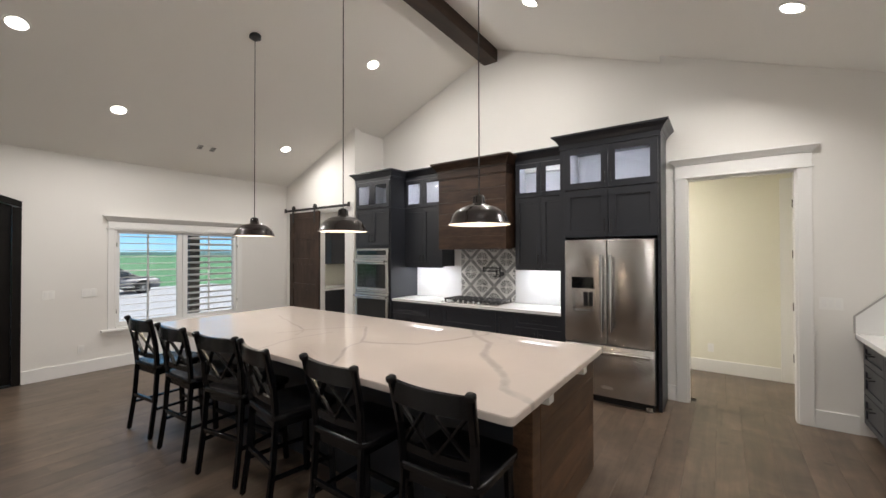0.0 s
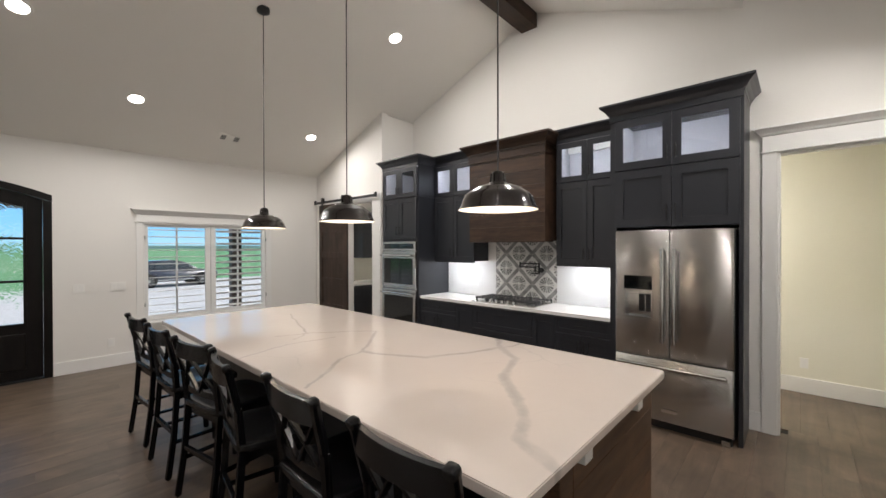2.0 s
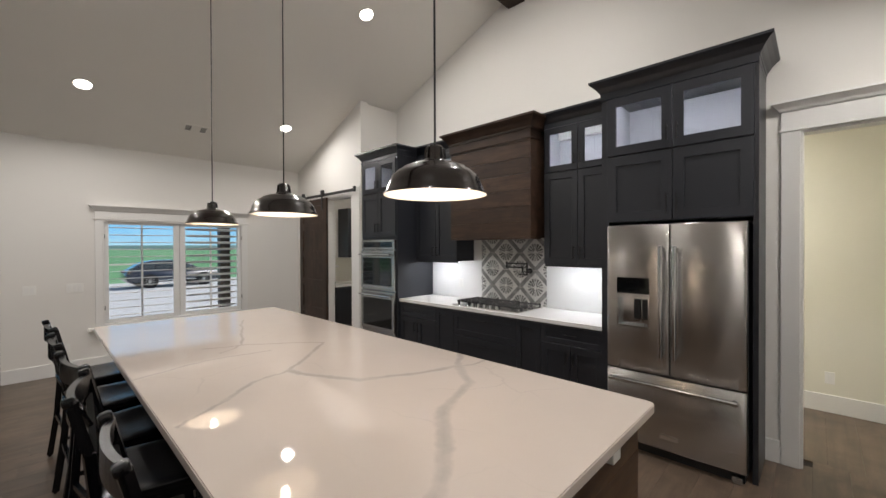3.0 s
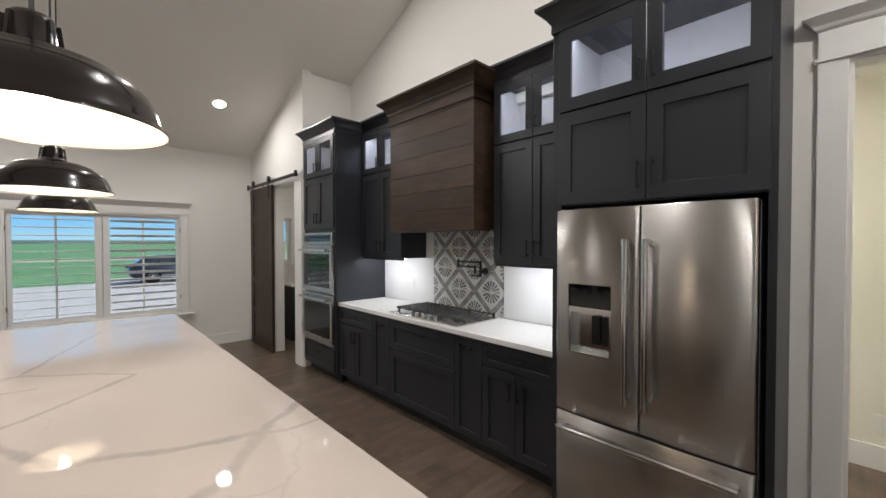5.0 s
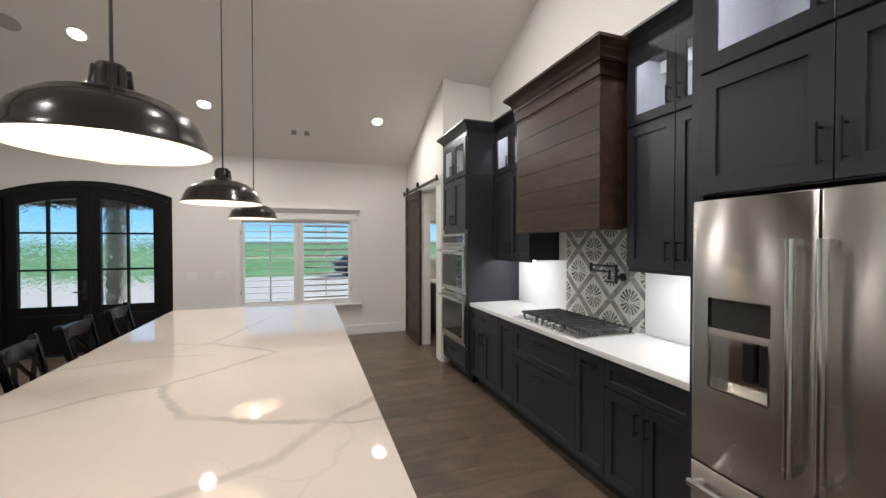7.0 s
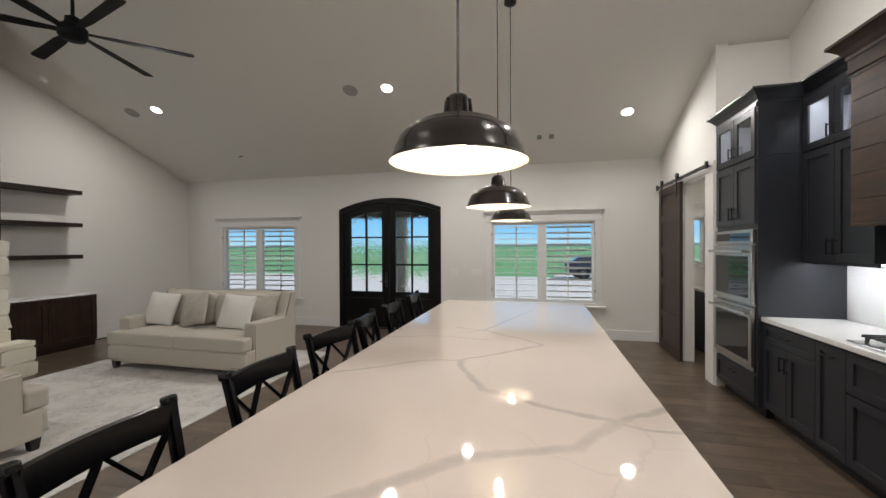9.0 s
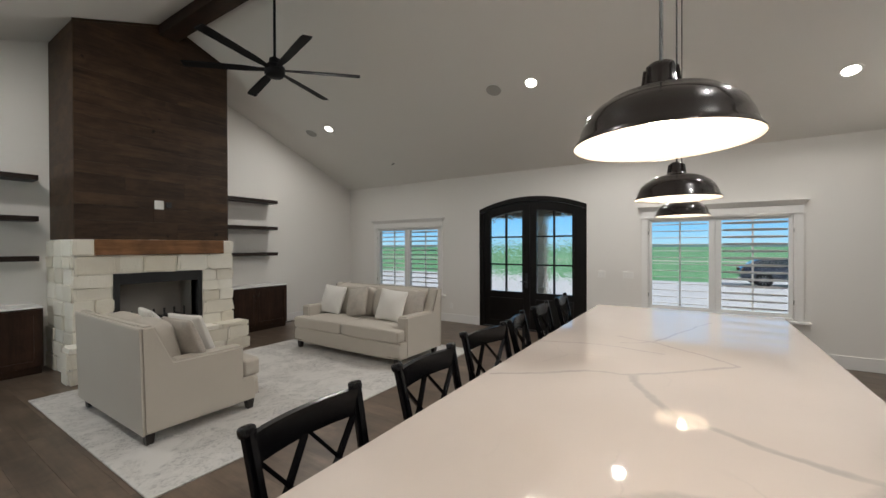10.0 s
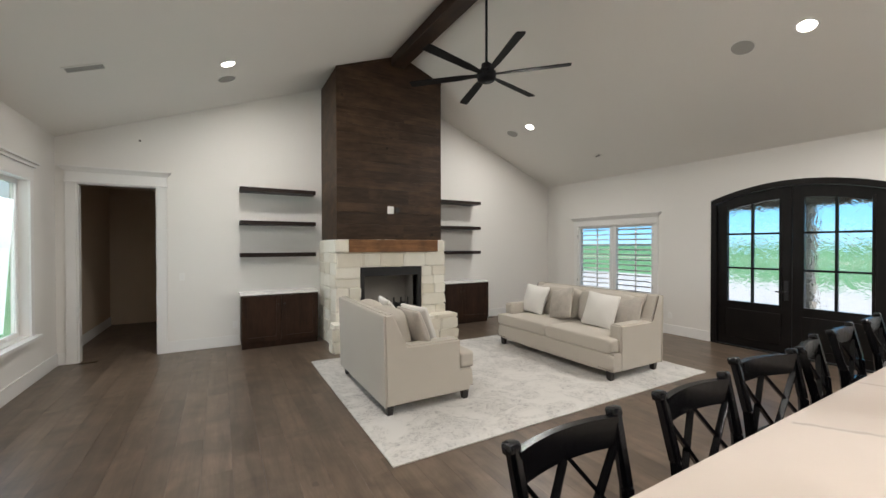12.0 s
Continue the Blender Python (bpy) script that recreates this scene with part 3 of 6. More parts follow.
t, put = casing("trim_doorway", "x", -0.457, 0.440, 2.43, DOORWAY_Y, -1, 0.105)
part("jamb", boxes((-0.458, -0.440, DOORWAY_Y + 0.002, DOORWAY_Y + 0.118, 0, 2.43), (0.423, 0.441, DOORWAY_Y + 0.002, DOORWAY_Y + 0.118, 0, 2.43), (-0.44, 0.423, DOORWAY_Y + 0.002, DOORWAY_Y + 0.118, 2.412, 2.431)), TRIM, t)
t, put = casing("trim_passage", "x", 0.467, 1.34, 2.42, SOUTH, 1)
part("jamb", boxes((0.466, 0.484, SOUTH - 0.118, SOUTH - 0.002, 0, 2.42), (1.323, 1.341, SOUTH - 0.118, SOUTH - 0.002, 0, 2.42), (0.48, 1.325, SOUTH - 0.118, SOUTH - 0.002, 2.402, 2.421)), TRIM, t)
# pantry opening: plain flat casing
t = thing("trim_pantry", "white painted flat casing", "door casing")
t["kind"] = "structure"
part("leg", boxes((-6.305, -6.19, BARN_Y - 0.02, BARN_Y - 0.001, 0, 2.39), bev=0.003), TRIM, t)
part("leg", boxes((-5.46, -5.245, BARN_Y - 0.02, BARN_Y - 0.001, 0, 2.39), bev=0.003), TRIM, t)
part("head", boxes((-6.305, -5.245, BARN_Y - 0.022, BARN_Y - 0.001, 2.39, 2.50), bev=0.003), TRIM, t)
part("jamb", boxes((-6.191, -6.173, BARN_Y + 0.002, BARN_Y + 0.118, 0, 2.39), (-5.477, -5.459, BARN_Y + 0.002, BARN_Y + 0.118, 0, 2.39), (-6.175, -5.475, BARN_Y + 0.002, BARN_Y + 0.118, 2.372, 2.391)), TRIM, t)

# baseboards
def baseboard(name, specs):
    for s in specs:
        structure(name, boxes((*s, 0, 0.165), bev=0.004), TRIM, "white painted baseboard", "trim")
baseboard("baseboard", [(FRONT + 0.001, FRONT + 0.017, SOUTH + 0.02, DOOR[0] - 0.002), (FRONT + 0.001, FRONT + 0.017, DOOR[1] + 0.002, BARN_Y - 0.02),
                        (FRONT + 0.02, -6.31, BARN_Y - 0.017, BARN_Y - 0.001),
                        (FRONT + 0.02, -5.16, SOUTH + 0.001, SOUTH + 0.017), (-0.575, 0.35, SOUTH + 0.001, SOUTH + 0.017), (1.457, REAR - 0.02, SOUTH + 0.001, SOUTH + 0.017),
                        (REAR - 0.017, REAR - 0.001, SOUTH + 0.02, 6.5), (-0.648, -0.564, DOORWAY_Y - 0.017, DOORWAY_Y - 0.001), (0.547, 0.84, DOORWAY_Y - 0.017, DOORWAY_Y - 0.001),
                        (1.562, 1.578, -5.60, SOUTH - 0.16)])


# ---- windows with plantation shutters ----
SLAT = mesh_of("slat", soft(bmesh.new(), (0, 0, 0), (0.064, 1.0, 0.011), 4.0, 3), SHUTTER, True)


def shuttered_window(name, win, tilts, slat_n=13):
    a, b, z0, z1 = win
    t = thing(name, "white-cased window with open plantation shutters", "window")
    t["kind"] = "structure"
    w, x = 0.075, FRONT
    part("sill", boxes((x + 0.001, x + 0.075, a - 0.15, b + 0.15, z0 - 0.06, z0 - 0.028), bev=0.006), TRIM, t)
    part("apron", boxes((x + 0.001, x + 0.02, a - w, b + w, z0 - 0.13, z0 - 0.062), bev=0.003), TRIM, t)
    for p, q in ((a - w, a), (b, b + w)):
        part("casing", boxes((x + 0.001, x + 0.022, p, q, z0 - 0.026, z1), bev=0.003), TRIM, t)
    part("fillet", boxes((x + 0.001, x + 0.032, a - w - 0.02, b + w + 0.02, z1, z1 + 0.018), bev=0.003), TRIM, t)
    part("frieze", boxes((x + 0.001, x + 0.024, a - w, b + w, z1 + 0.02, z1 + 0.11), bev=0.002), TRIM, t)
    bm = bmesh.new()
    zt = z1 + 0.112
    loft_rect(bm, [(0, zt), (0.012, zt + 0.01), (0.02, zt + 0.025), (0.05, zt + 0.055), (0.06, zt + 0.065), (0.06, zt + 0.08), (0, zt + 0.08)], x + 0.001, x + 0.024, a - w, b + w, 0, 1, 1, 1)
    part("crown", bm, TRIM, t)
    # outer sash
    mid = (a + b) / 2
    part("sash", boxes((x - 0.13, x - 0.09, a, b, z0, z0 + 0.05), (x - 0.13, x - 0.09, a, b, z1 - 0.05, z1), (x - 0.13, x - 0.09, a, a + 0.05, z0 + 0.05, z1 - 0.05),
                       (x - 0.13, x - 0.09, b - 0.05, b, z0 + 0.05, z1 - 0.05), (x - 0.13, x - 0.09, mid - 0.05, mid + 0.05, z0 + 0.05, z1 - 0.05),
                       (x - 0.122, x - 0.098, (a + mid) / 2 - 0.011, (a + mid) / 2 + 0.011, z0 + 0.05, z1 - 0.05), (x - 0.122, x - 0.098, (b + mid) / 2 - 0.011, (b + mid) / 2 + 0.011, z0 + 0.05, z1 - 0.05)), TRIM, t)
    for p, q in ((a + 0.052, mid - 0.052), (mid + 0.052, b - 0.052)):
        g = part("pane", boxes((x - 0.113, x - 0.108, p, q, z0 + 0.052, z1 - 0.052)), PANE, t)
        g.visible_shadow = False
    part("reveal", boxes((x - 0.088, x + 0.02, a + 0.001, a + 0.02, z0, z1), (x - 0.088, x + 0.02, b - 0.02, b - 0.001, z0, z1), (x - 0.088, x + 0.02, a + 0.02, b - 0.02, z1 - 0.02, z1 - 0.001), (x - 0.088, x + 0.02, a + 0.02, b - 0.02, z0 - 0.024, z0 + 0.006)), TRIM, t)
    for p, q in ((a + 0.022, mid - 0.003), (mid + 0.003, b - 0.022)):
        sl, sr = (0.045, 0.072) if p < mid - 0.1 else (0.072, 0.045)
        fr = part("shutter", boxes((x - 0.045, x - 0.015, p, p + sl, z0 + 0.01, z1 - 0.022), (x - 0.045, x - 0.015, q - sr, q, z0 + 0.01, z1 - 0.022),
                                   (x - 0.044, x - 0.016, p + sl, q - sr, z0 + 0.01, z0 + 0.06), (x - 0.044, x - 0.016, p + sl, q - sr, z1 - 0.06, z1 - 0.022), bev=0.003), SHUTTER, t)
        lo, hi = z0 + 0.10, z1 - 0.10
        for i in range(slat_n):
            z = lo + (hi - lo) * i / (slat_n - 1)
            piece("slat", SLAT, fr, pose(x - 0.03, (p + sl + q - sr) / 2, z, 0, tilts[0 if p < mid - 0.1 else 1] + random.uniform(-1.5, 1.5), 0) @ Matrix.Diagonal((1, q - p - sl - sr - 0.004, 1, 1)))
        for z in (z0 + 0.22, z1 - 0.22):
            y = p - 0.002 if p < mid - 0.1 else q + 0.002
            part("hinge", rod(bmesh.new(), (x + 0.022, y, z - 0.03), (x + 0.022, y, z + 0.03), 0.006), CHROME, fr)
    return t


shuttered_window("window_1", WIN_R, (-4, -31))
shuttered_window("window_2", WIN_L, (20, -26))
# pantry window and rear window
def plain_window(name, face, out, a, b, z0, z1, header=True):
    t = thing(name, "white-cased fixed window", "window")
    t["kind"] = "structure"
    s = out
    def X(p, q):
        return sorted((face + s * p, face + s * q))
    part("frame", boxes((*X(-0.12, -0.08), a, b, z0, z0 + 0.05), (*X(-0.12, -0.08), a, b, z1 - 0.05, z1), (*X(-0.12, -0.08), a, a + 0.05, z0 + 0.05, z1 - 0.05), (*X(-0.12, -0.08), b - 0.05, b, z0 + 0.05, z1 - 0.05)), TRIM, t)
    g = part("pane", boxes((*X(-0.104, -0.098), a + 0.051, b - 0.051, z0 + 0.051, z1 - 0.051)), PANE, t)
    g.visible_shadow = False
    for p, q in ((a - 0.09, a), (b, b + 0.09)):
        part("casing", boxes((*X(0.001, 0.022), p, q, z0 - 0.01, z1), bev=0.003), TRIM, t)
    part("sill", boxes((*X(0.001, 0.08), a - 0.14, b + 0.14, z0 - 0.045, z0 - 0.012), bev=0.005), TRIM, t)
    part("frieze", boxes((*X(0.001, 0.024), a - 0.09, b + 0.09, z1, z1 + 0.15), bev=0.003), TRIM, t)
    part("crown", boxes((*X(0.001, 0.045), a - 0.11, b + 0.11, z1 + 0.152, z1 + 0.19), (*X(0.001, 0.07), a - 0.14, b + 0.14, z1 + 0.19, z1 + 0.215), bev=0.006), TRIM, t)
    part("lock", boxes((*X(-0.075, -0.05), a + 0.3, a + 0.36, z0 + 0.02, z0 + 0.045), bev=0.004), TRIM, t)
    return t
plain_window("window_3", FRONT, 1, *PANTRY_WIN)
plain_window("window_4", REAR, -1, *WIN_B)
area_lamp("window_daylight", (REAR + 0.14, (WIN_B[0] + WIN_B[1]) / 2, (WIN_B[2] + WIN_B[3]) / 2), (-5, (WIN_B[0] + WIN_B[1]) / 2, 1.0), WIN_B[1] - WIN_B[0] - 0.1, WIN_B[3] - WIN_B[2] - 0.1, DAY_W, (0.86, 0.94, 1.0))

# ---- arched double front door ----
door = thing("door_1", "black-brown arched double entry door with rain glass", "front door")
door["kind"] = "structure"
DX0, DX1 = FRONT - 0.09, FRONT - 0.035
bm = boxes((FRONT - 0.14, FRONT + 0.012, DOOR[0] + 0.001, DOOR[0] + 0.08, 0, 2.20), (FRONT - 0.14, FRONT + 0.012, DOOR[1] - 0.08, DOOR[1] - 0.001, 0, 2.20))
for a, b in zip(ys, ys[1:]):
    lo = [2.2 if y < DOOR[0] + 0.08 or y > DOOR[1] - 0.08 else arch_z(y) - 0.085 for y in (a, b)]
    prism(bm, [(a, arch_z(a) - 0.002), (b, arch_z(b) - 0.002), (b, lo[1]), (a, lo[0])], "x", FRONT - 0.14, FRONT + 0.012)
part("door_frame", bm, DOORWOOD, door)
part("threshold", boxes((FRONT - 0.14, FRONT + 0.02, DOOR[0] + 0.08, DOOR[1] - 0.08, 0.0, 0.02)), BLACK, door)
CY = (DOOR[0] + DOOR[1]) / 2
for sgn, (g0, g1), leaf_span in ((-1, (1.24, 1.895), (DOOR[0] + 0.084, CY - 0.003)), (1, (2.17, 2.81), (CY + 0.003, DOOR[1] - 0.084))):
    a, b = leaf_span
    bm = boxes((DX0, DX1, a, g0, 0.022, 2.15), (DX0, DX1, g1, b, 0.022, 2.15), (DX0, DX1, g0, g1, 0.022, 0.70))
    n = 8
    st = [a + (b - a) * i / n for i in range(n + 1)] + [g0, g1]
    st = sorted(set(st))
    for p, q in zip(st, st[1:]):
        def low(y):
            return arch_z(y) - 0.25 if g0 <= (p + q) / 2 <= g1 else 2.15
        prism(bm, [(p, arch_z(p) - 0.09), (q, arch_z(q) - 0.09), (q, low(q)), (p, low(p))], "x", DX0, DX1)
    leaf = part("leaf", bm, DOORWOOD, door)
    bm = boxes((DX1 - 0.002, DX1 + 0.012, g0 - 0.03, g0, 0.67, 2.18), (DX1 - 0.002, DX1 + 0.012, g1, g1 + 0.03, 0.67, 2.18), (DX1 - 0.002, DX1 + 0.012, g0, g1, 0.67, 0.70), bev=0.003)
    for z in (1.215, 1.735):
        box(bm, DX0 + 0.008, DX1 + 0.01, g0, g1, z - 0.014, z + 0.014, 0.003)
    box(bm, DX0 + 0.009, DX1 + 0.009, (g0 + g1) / 2 - 0.014, (g0 + g1) / 2 + 0.014, 0.70, arch_z((g0 + g1) / 2) - 0.25, 0.003)
    part("muntin", bm, DOORWOOD, leaf)
    part("panel", boxes((DX1 - 0.002, DX1 + 0.014, g0 - 0.02, g1 + 0.02, 0.14, 0.58), bev=0.012), DOORWOOD, leaf)
    for y0, y1 in ((g0, (g0 + g1) / 2 - 0.014), ((g0 + g1) / 2 + 0.014, g1)):
        for z0, z1 in ((0.70, 1.201), (1.229, 1.721), (1.749, None)):
            if z1 is None:
                bm = prism(bmesh.new(), [(y0, z0), (y1, z0), (y1, arch_z(y1) - 0.252), (y0, arch_z(y0) - 0.252)], "x", DX0 + 0.02, DX0 + 0.028)
            else:
                bm = boxes((DX0 + 0.02, DX0 + 0.028, y0, y1, z0, z1))
            part("pane", bm, RAIN, leaf).visible_shadow = False
    if sgn < 0:
        bm = boxes((DX1, DX1 + 0.012, b - 0.085, b - 0.035, 0.78, 1.06), bev=0.004)
        rod(bm, (DX1 + 0.01, b - 0.06, 0.90), (DX1 + 0.055, b - 0.06, 0.90), 0.010)
        bar(bm, (DX1 + 0.055, b - 0.055, 0.90), (DX1 + 0.055, b - 0.17, 0.90), 0.014, 0.02, 0.003)
        part("door_handle", bm, BLACK, leaf, "black lever handle")

# ---- barn door on its rail ----
barn = thing("barn_door", "dark-stained wooden sliding barn door, open", "sliding door", (-6.545, BARN_Y - 0.065, 0.012))
bm = boxes((-0.45, -0.34, -0.02, 0.02, 0, 2.39), (0.34, 0.45, -0.02, 0.02, 0, 2.39), bev=0.003)
for z in (0.0, 0.47, 0.94, 1.41, 1.88, 2.28):
    box(bm, -0.34, 0.34, -0.019, 0.019, z, z + 0.11, 0.003)
frm = part("frame", bm, BARN, barn)
for z in (0.11, 0.58, 1.05, 1.52, 1.99):
    part("panel", boxes((-0.342, 0.342, -0.006, 0.008, z - 0.002, z + (0.364 if z < 1.9 else 0.294))), BARN, barn)
for z in (0.2, 0.65, 1.1, 1.55, 2.0):
    part("pull_slot", boxes((0.446, 0.452, -0.011, 0.011, z, z + 0.2)), BLACK, barn)
for x in (-0.33, 0.33):
    h = part("hanger", boxes((x - 0.022, x + 0.022, -0.030, -0.021, 2.2, 2.50), bev=0.002), BLACK, barn)
    bm = bmesh.new()
    rod(bm, (x, -0.028, 2.485), (x, 0.0, 2.485), 0.04, seg=24)
    part("wheel", bm, BLACK, barn)
rail = thing("barn_door_rail", "black iron barn door rail on the wall", "door rail", (0, BARN_Y - 0.062, 2.455))
part("bar", boxes((-7.20, -5.28, -0.004, 0.004, -0.022, 0.022), bev=0.002), BLACK, rail)
for x in (-7.1, -6.64, -6.18, -5.72, -5.34):
    part("standoff", rod(bmesh.new(), (x, 0.0, 0), (x, 0.061, 0), 0.011), BLACK, rail)
for x in (-7.17, -5.31):
    part("stop", boxes((x - 0.02, x + 0.02, -0.014, 0.014, -0.03, 0.05), bev=0.004), BLACK, rail)
# open hall door leaf with hinges
hd = thing("door_2", "white hall door casing with black hinges", "door", (0.58, 8.648, 0))
hd["kind"] = "structure"
part("casing", boxes((-0.13, -0.012, -0.018, -0.001, 0, 2.56), bev=0.003), TRIM, hd)
part("jamb", boxes((-0.012, 0.018, -0.03, -0.001, 0, 2.56), bev=0.002), TRIM, hd)
for z in (0.32, 0.954, 1.606, 2.236):
    part("hinge", boxes((-0.018, 0.004, -0.045, -0.031, z - 0.05, z + 0.05), bev=0.003), BLACK, hd)


# ---- kitchen ----
def pull(x, z, length, upright, parent, y=0.0):
    """A black bar pull in front of the plane y."""
    bm = bmesh.new()
    h = length / 2
    ends = ((x, z - h), (x, z + h)) if upright else ((x - h, z), (x + h, z))
    bar(bm, (ends[0][0], y - 0.034, ends[0][1]), (ends[1][0], y - 0.034, ends[1][1]), 0.011, 0.011, 0.003)
    for k in (0.12, 0.88):
        px, pz = ends[0][0] + (ends[1][0] - ends[0][0]) * k, ends[0][1] + (ends[1][1] - ends[0][1]) * k
        rod(bm, (px, y - 0.034, pz), (px, y, pz), 0.005, seg=8)
    return part("handle", bm, BLACK, parent, "black bar pull")


def shaker(parent, name, x0, x1, z0, z1, material, rail=0.062, glazed=False, handle=None):
    """A framed front with a sunk panel, 2 cm thick, its back on the plane y = 0."""
    g = 0.002
    x0, x1, z0, z1 = x0 + g, x1 - g, z0 + g, z1 - g
    r = min(rail, (x1 - x0) * 0.3, (z1 - z0) * 0.3)
    bm = bmesh.new()
    def loop(i, y):
        return [bm.verts.new(p) for p in ((x0 + i, y, z0 + i), (x1 - i, y, z0 + i), (x1 - i, y, z1 - i), (x0 + i, y, z1 - i))]
    rings = [loop(0, 0), loop(0, -0.0185), loop(0.0015, -0.02), loop(r - 0.0015, -0.02), loop(r, -0.0185), loop(r, -0.008 if not glazed else 0)]
    for a, b in zip(rings, rings[1:] + (rings[:1] if glazed else [])):
        for k in range(4):
            bm.faces.new((a[k], a[(k + 1) % 4], b[(k + 1) % 4], b[k]))
    if not glazed:
        bm.faces.new(rings[-1])
        bm.faces.new(rings[0])
    bmesh.ops.recalc_face_normals(bm, faces=bm.faces)
    d = part(name, bm, material, parent)
    if glazed:
        part("pane", boxes((x0 + r - 0.004, x1 - r + 0.004, -0.010, -0.006, z0 + r - 0.004, z1 - r + 0.004)), PANE, d).visible_shadow = False
    if handle:
        kind, length = handle
        cx = {"l": x0 + 0.032, "r": x1 - 0.032, "c": (x0 + x1) / 2}[kind[0]]
        if kind[0] == "c":
            pull(cx, z1 - min(0.07, (z1 - z0) / 2), length, False, d, -0.02)
        else:
            pull(cx, (z0 + 0.05 + length / 2) if kind[1] == "b" else (z1 - 0.05 - length / 2), length, True, d, -0.02)
    return d


CROWN = [(0.0, 0.0), (0.006, 0.0), (0.008, 0.02), (0.02, 0.035), (0.035, 0.06), (0.06, 0.085), (0.078, 0.098), (0.08, 0.10), (0.08, 0.118), (0.0, 0.118)]


def crown(parent, x0, x1, y0, y1, z, material, left=1, right=1, k=1.0):
    part("crown", loft_rect(bmesh.new(), [(o * k, z + h * k) for o, h in CROWN], x0, x1, y0, y1, left, 1, right), material, parent)


def hollow(parent, w, d, z0, z1):
    """The open glazed top of a cabinet with its pale lining."""
    h, s = w / 2, 0.02
    part("upper_body", boxes((-h, -h + s, 0, d, z0, z1), (h - s, h, 0, d, z0, z1), (-h + s, h - s, d - s, d, z0, z1), (-h + s, h - s, 0, d - s, z0, z0 + s), (-h + s, h - s, 0, d - s, z1 - s, z1)), CAB, parent)
    e = 0.003
    part("lining", boxes((-h + s, -h + s + e, 0.02, d - s, z0 + s, z1 - s), (h - s - e, h - s, 0.02, d - s, z0 + s, z1 - s), (-h + s + e, h - s - e, d - s - e, d - s, z0 + s, z1 - s), (-h + s + e, h - s - e, 0.02, d - s - e, z0 + s, z0 + s + e)), LINER, parent)
    part("top_rail", boxes((-h, h, -0.019, -0.0005, z1 - 0.036, z1 - 0.001)), CAB, parent)
    part("led_strip", boxes((-h + 0.05, h - 0.05, 0.035, 0.055, z1 - s - 0.01, z1 - s - 0.001)), STRIP, parent, "white light strip")


def base_unit(x0, x1, layout, label):
    w = x1 - x0
    h = w / 2
    t = thing("base_cabinet", label, "cabinet", ((x0 + x1) / 2, 6.755, 0), group="base cabinets along the kitchen wall")
    part("body", boxes((-h + 0.0005, h - 0.0005, 0.0, 0.618, 0.10, 0.874)), CAB, t)
    part("toe_kick", boxes((-h + 0.001, h - 0.001, 0.065, 0.60, 0.0, 0.10)), BLACK, t)
    if layout == "doors":
        shaker(t, "drawer", -h, h, 0.70, 0.862, CAB, 0.045, handle=("c", 0.13))
        shaker(t, "door", -h, 0, 0.115, 0.694, CAB, handle=("rt", 0.13))
        shaker(t, "door", 0, h, 0.115, 0.694, CAB, handle=("lt", 0.13))
    elif layout == "narrow":
        shaker(t, "pull_out", -h, h, 0.115, 0.862, CAB, 0.05, handle=("c", 0.13))
    else:
        shaker(t, "drawer", -h, h, 0.59, 0.862, CAB, handle=("c", 0.13))
        shaker(t, "drawer", -h, h, 0.115, 0.584, CAB, handle=("c", 0.13))


base_unit(-4.395, -3.72, "doors", "charcoal base cabinet with one drawer over two doors")
base_unit(-3.72, -3.43, "narrow", "narrow charcoal pull-out base cabinet")
base_unit(-3.43, -2.57, "drawers", "charcoal two-drawer base cabinet under the cooktop")
base_unit(-2.57, -2.29, "narrow", "narrow charcoal pull-out base cabinet")
base_unit(-2.29, -1.69, "doors", "charcoal base cabinet with one drawer over two doors")
whole("countertop", boxes((-4.398, -1.692, 6.722, 7.352, 0.876, 0.915), bev=0.004), COUNTER, "white quartz countertop on the charcoal base cabinets", "countertop")
whole("backsplash", boxes((-4.398, -3.50, 7.356, 7.3735, 0.916, 1.42)), SPLASH, "white slab backsplash lit from above", "backsplash", group="backsplash slabs")
whole("backsplash", boxes((-2.57, -1.692, 7.356, 7.3735, 0.916, 1.42)), SPLASH, "white slab backsplash lit from above", "backsplash", group="backsplash slabs")
tp = thing("tile_panel", "grey and white patterned cement tiles behind the cooktop", "backsplash", (0, 0, 0))
part("bed", boxes((-3.499, -2.571, 7.362, 7.3735, 0.916, 1.72)), MORTAR, tp)
tm = mesh_of("tile", boxes((-0.0995, 0.0995, -0.004, 0.004, -0.0995, 0.0995)), TILE)
for i in range(5):
    for j in range(4):
        x0, x1 = max(-3.498, -3.528 + i * 0.203), min(-2.572, -3.528 + (i + 1) * 0.203)
        z0, z1 = 0.917 + j * 0.203, min(1.72, 0.917 + (j + 1) * 0.203)
        if x1 - x0 > 0.02:
            piece("tile", tm, tp, Matrix.Translation(((x0 + x1) / 2, 7.357, (z0 + z1) / 2)) @ Matrix.Diagonal(((x1 - x0) / 0.203, 1, (z1 - z0) / 0.203, 1)))

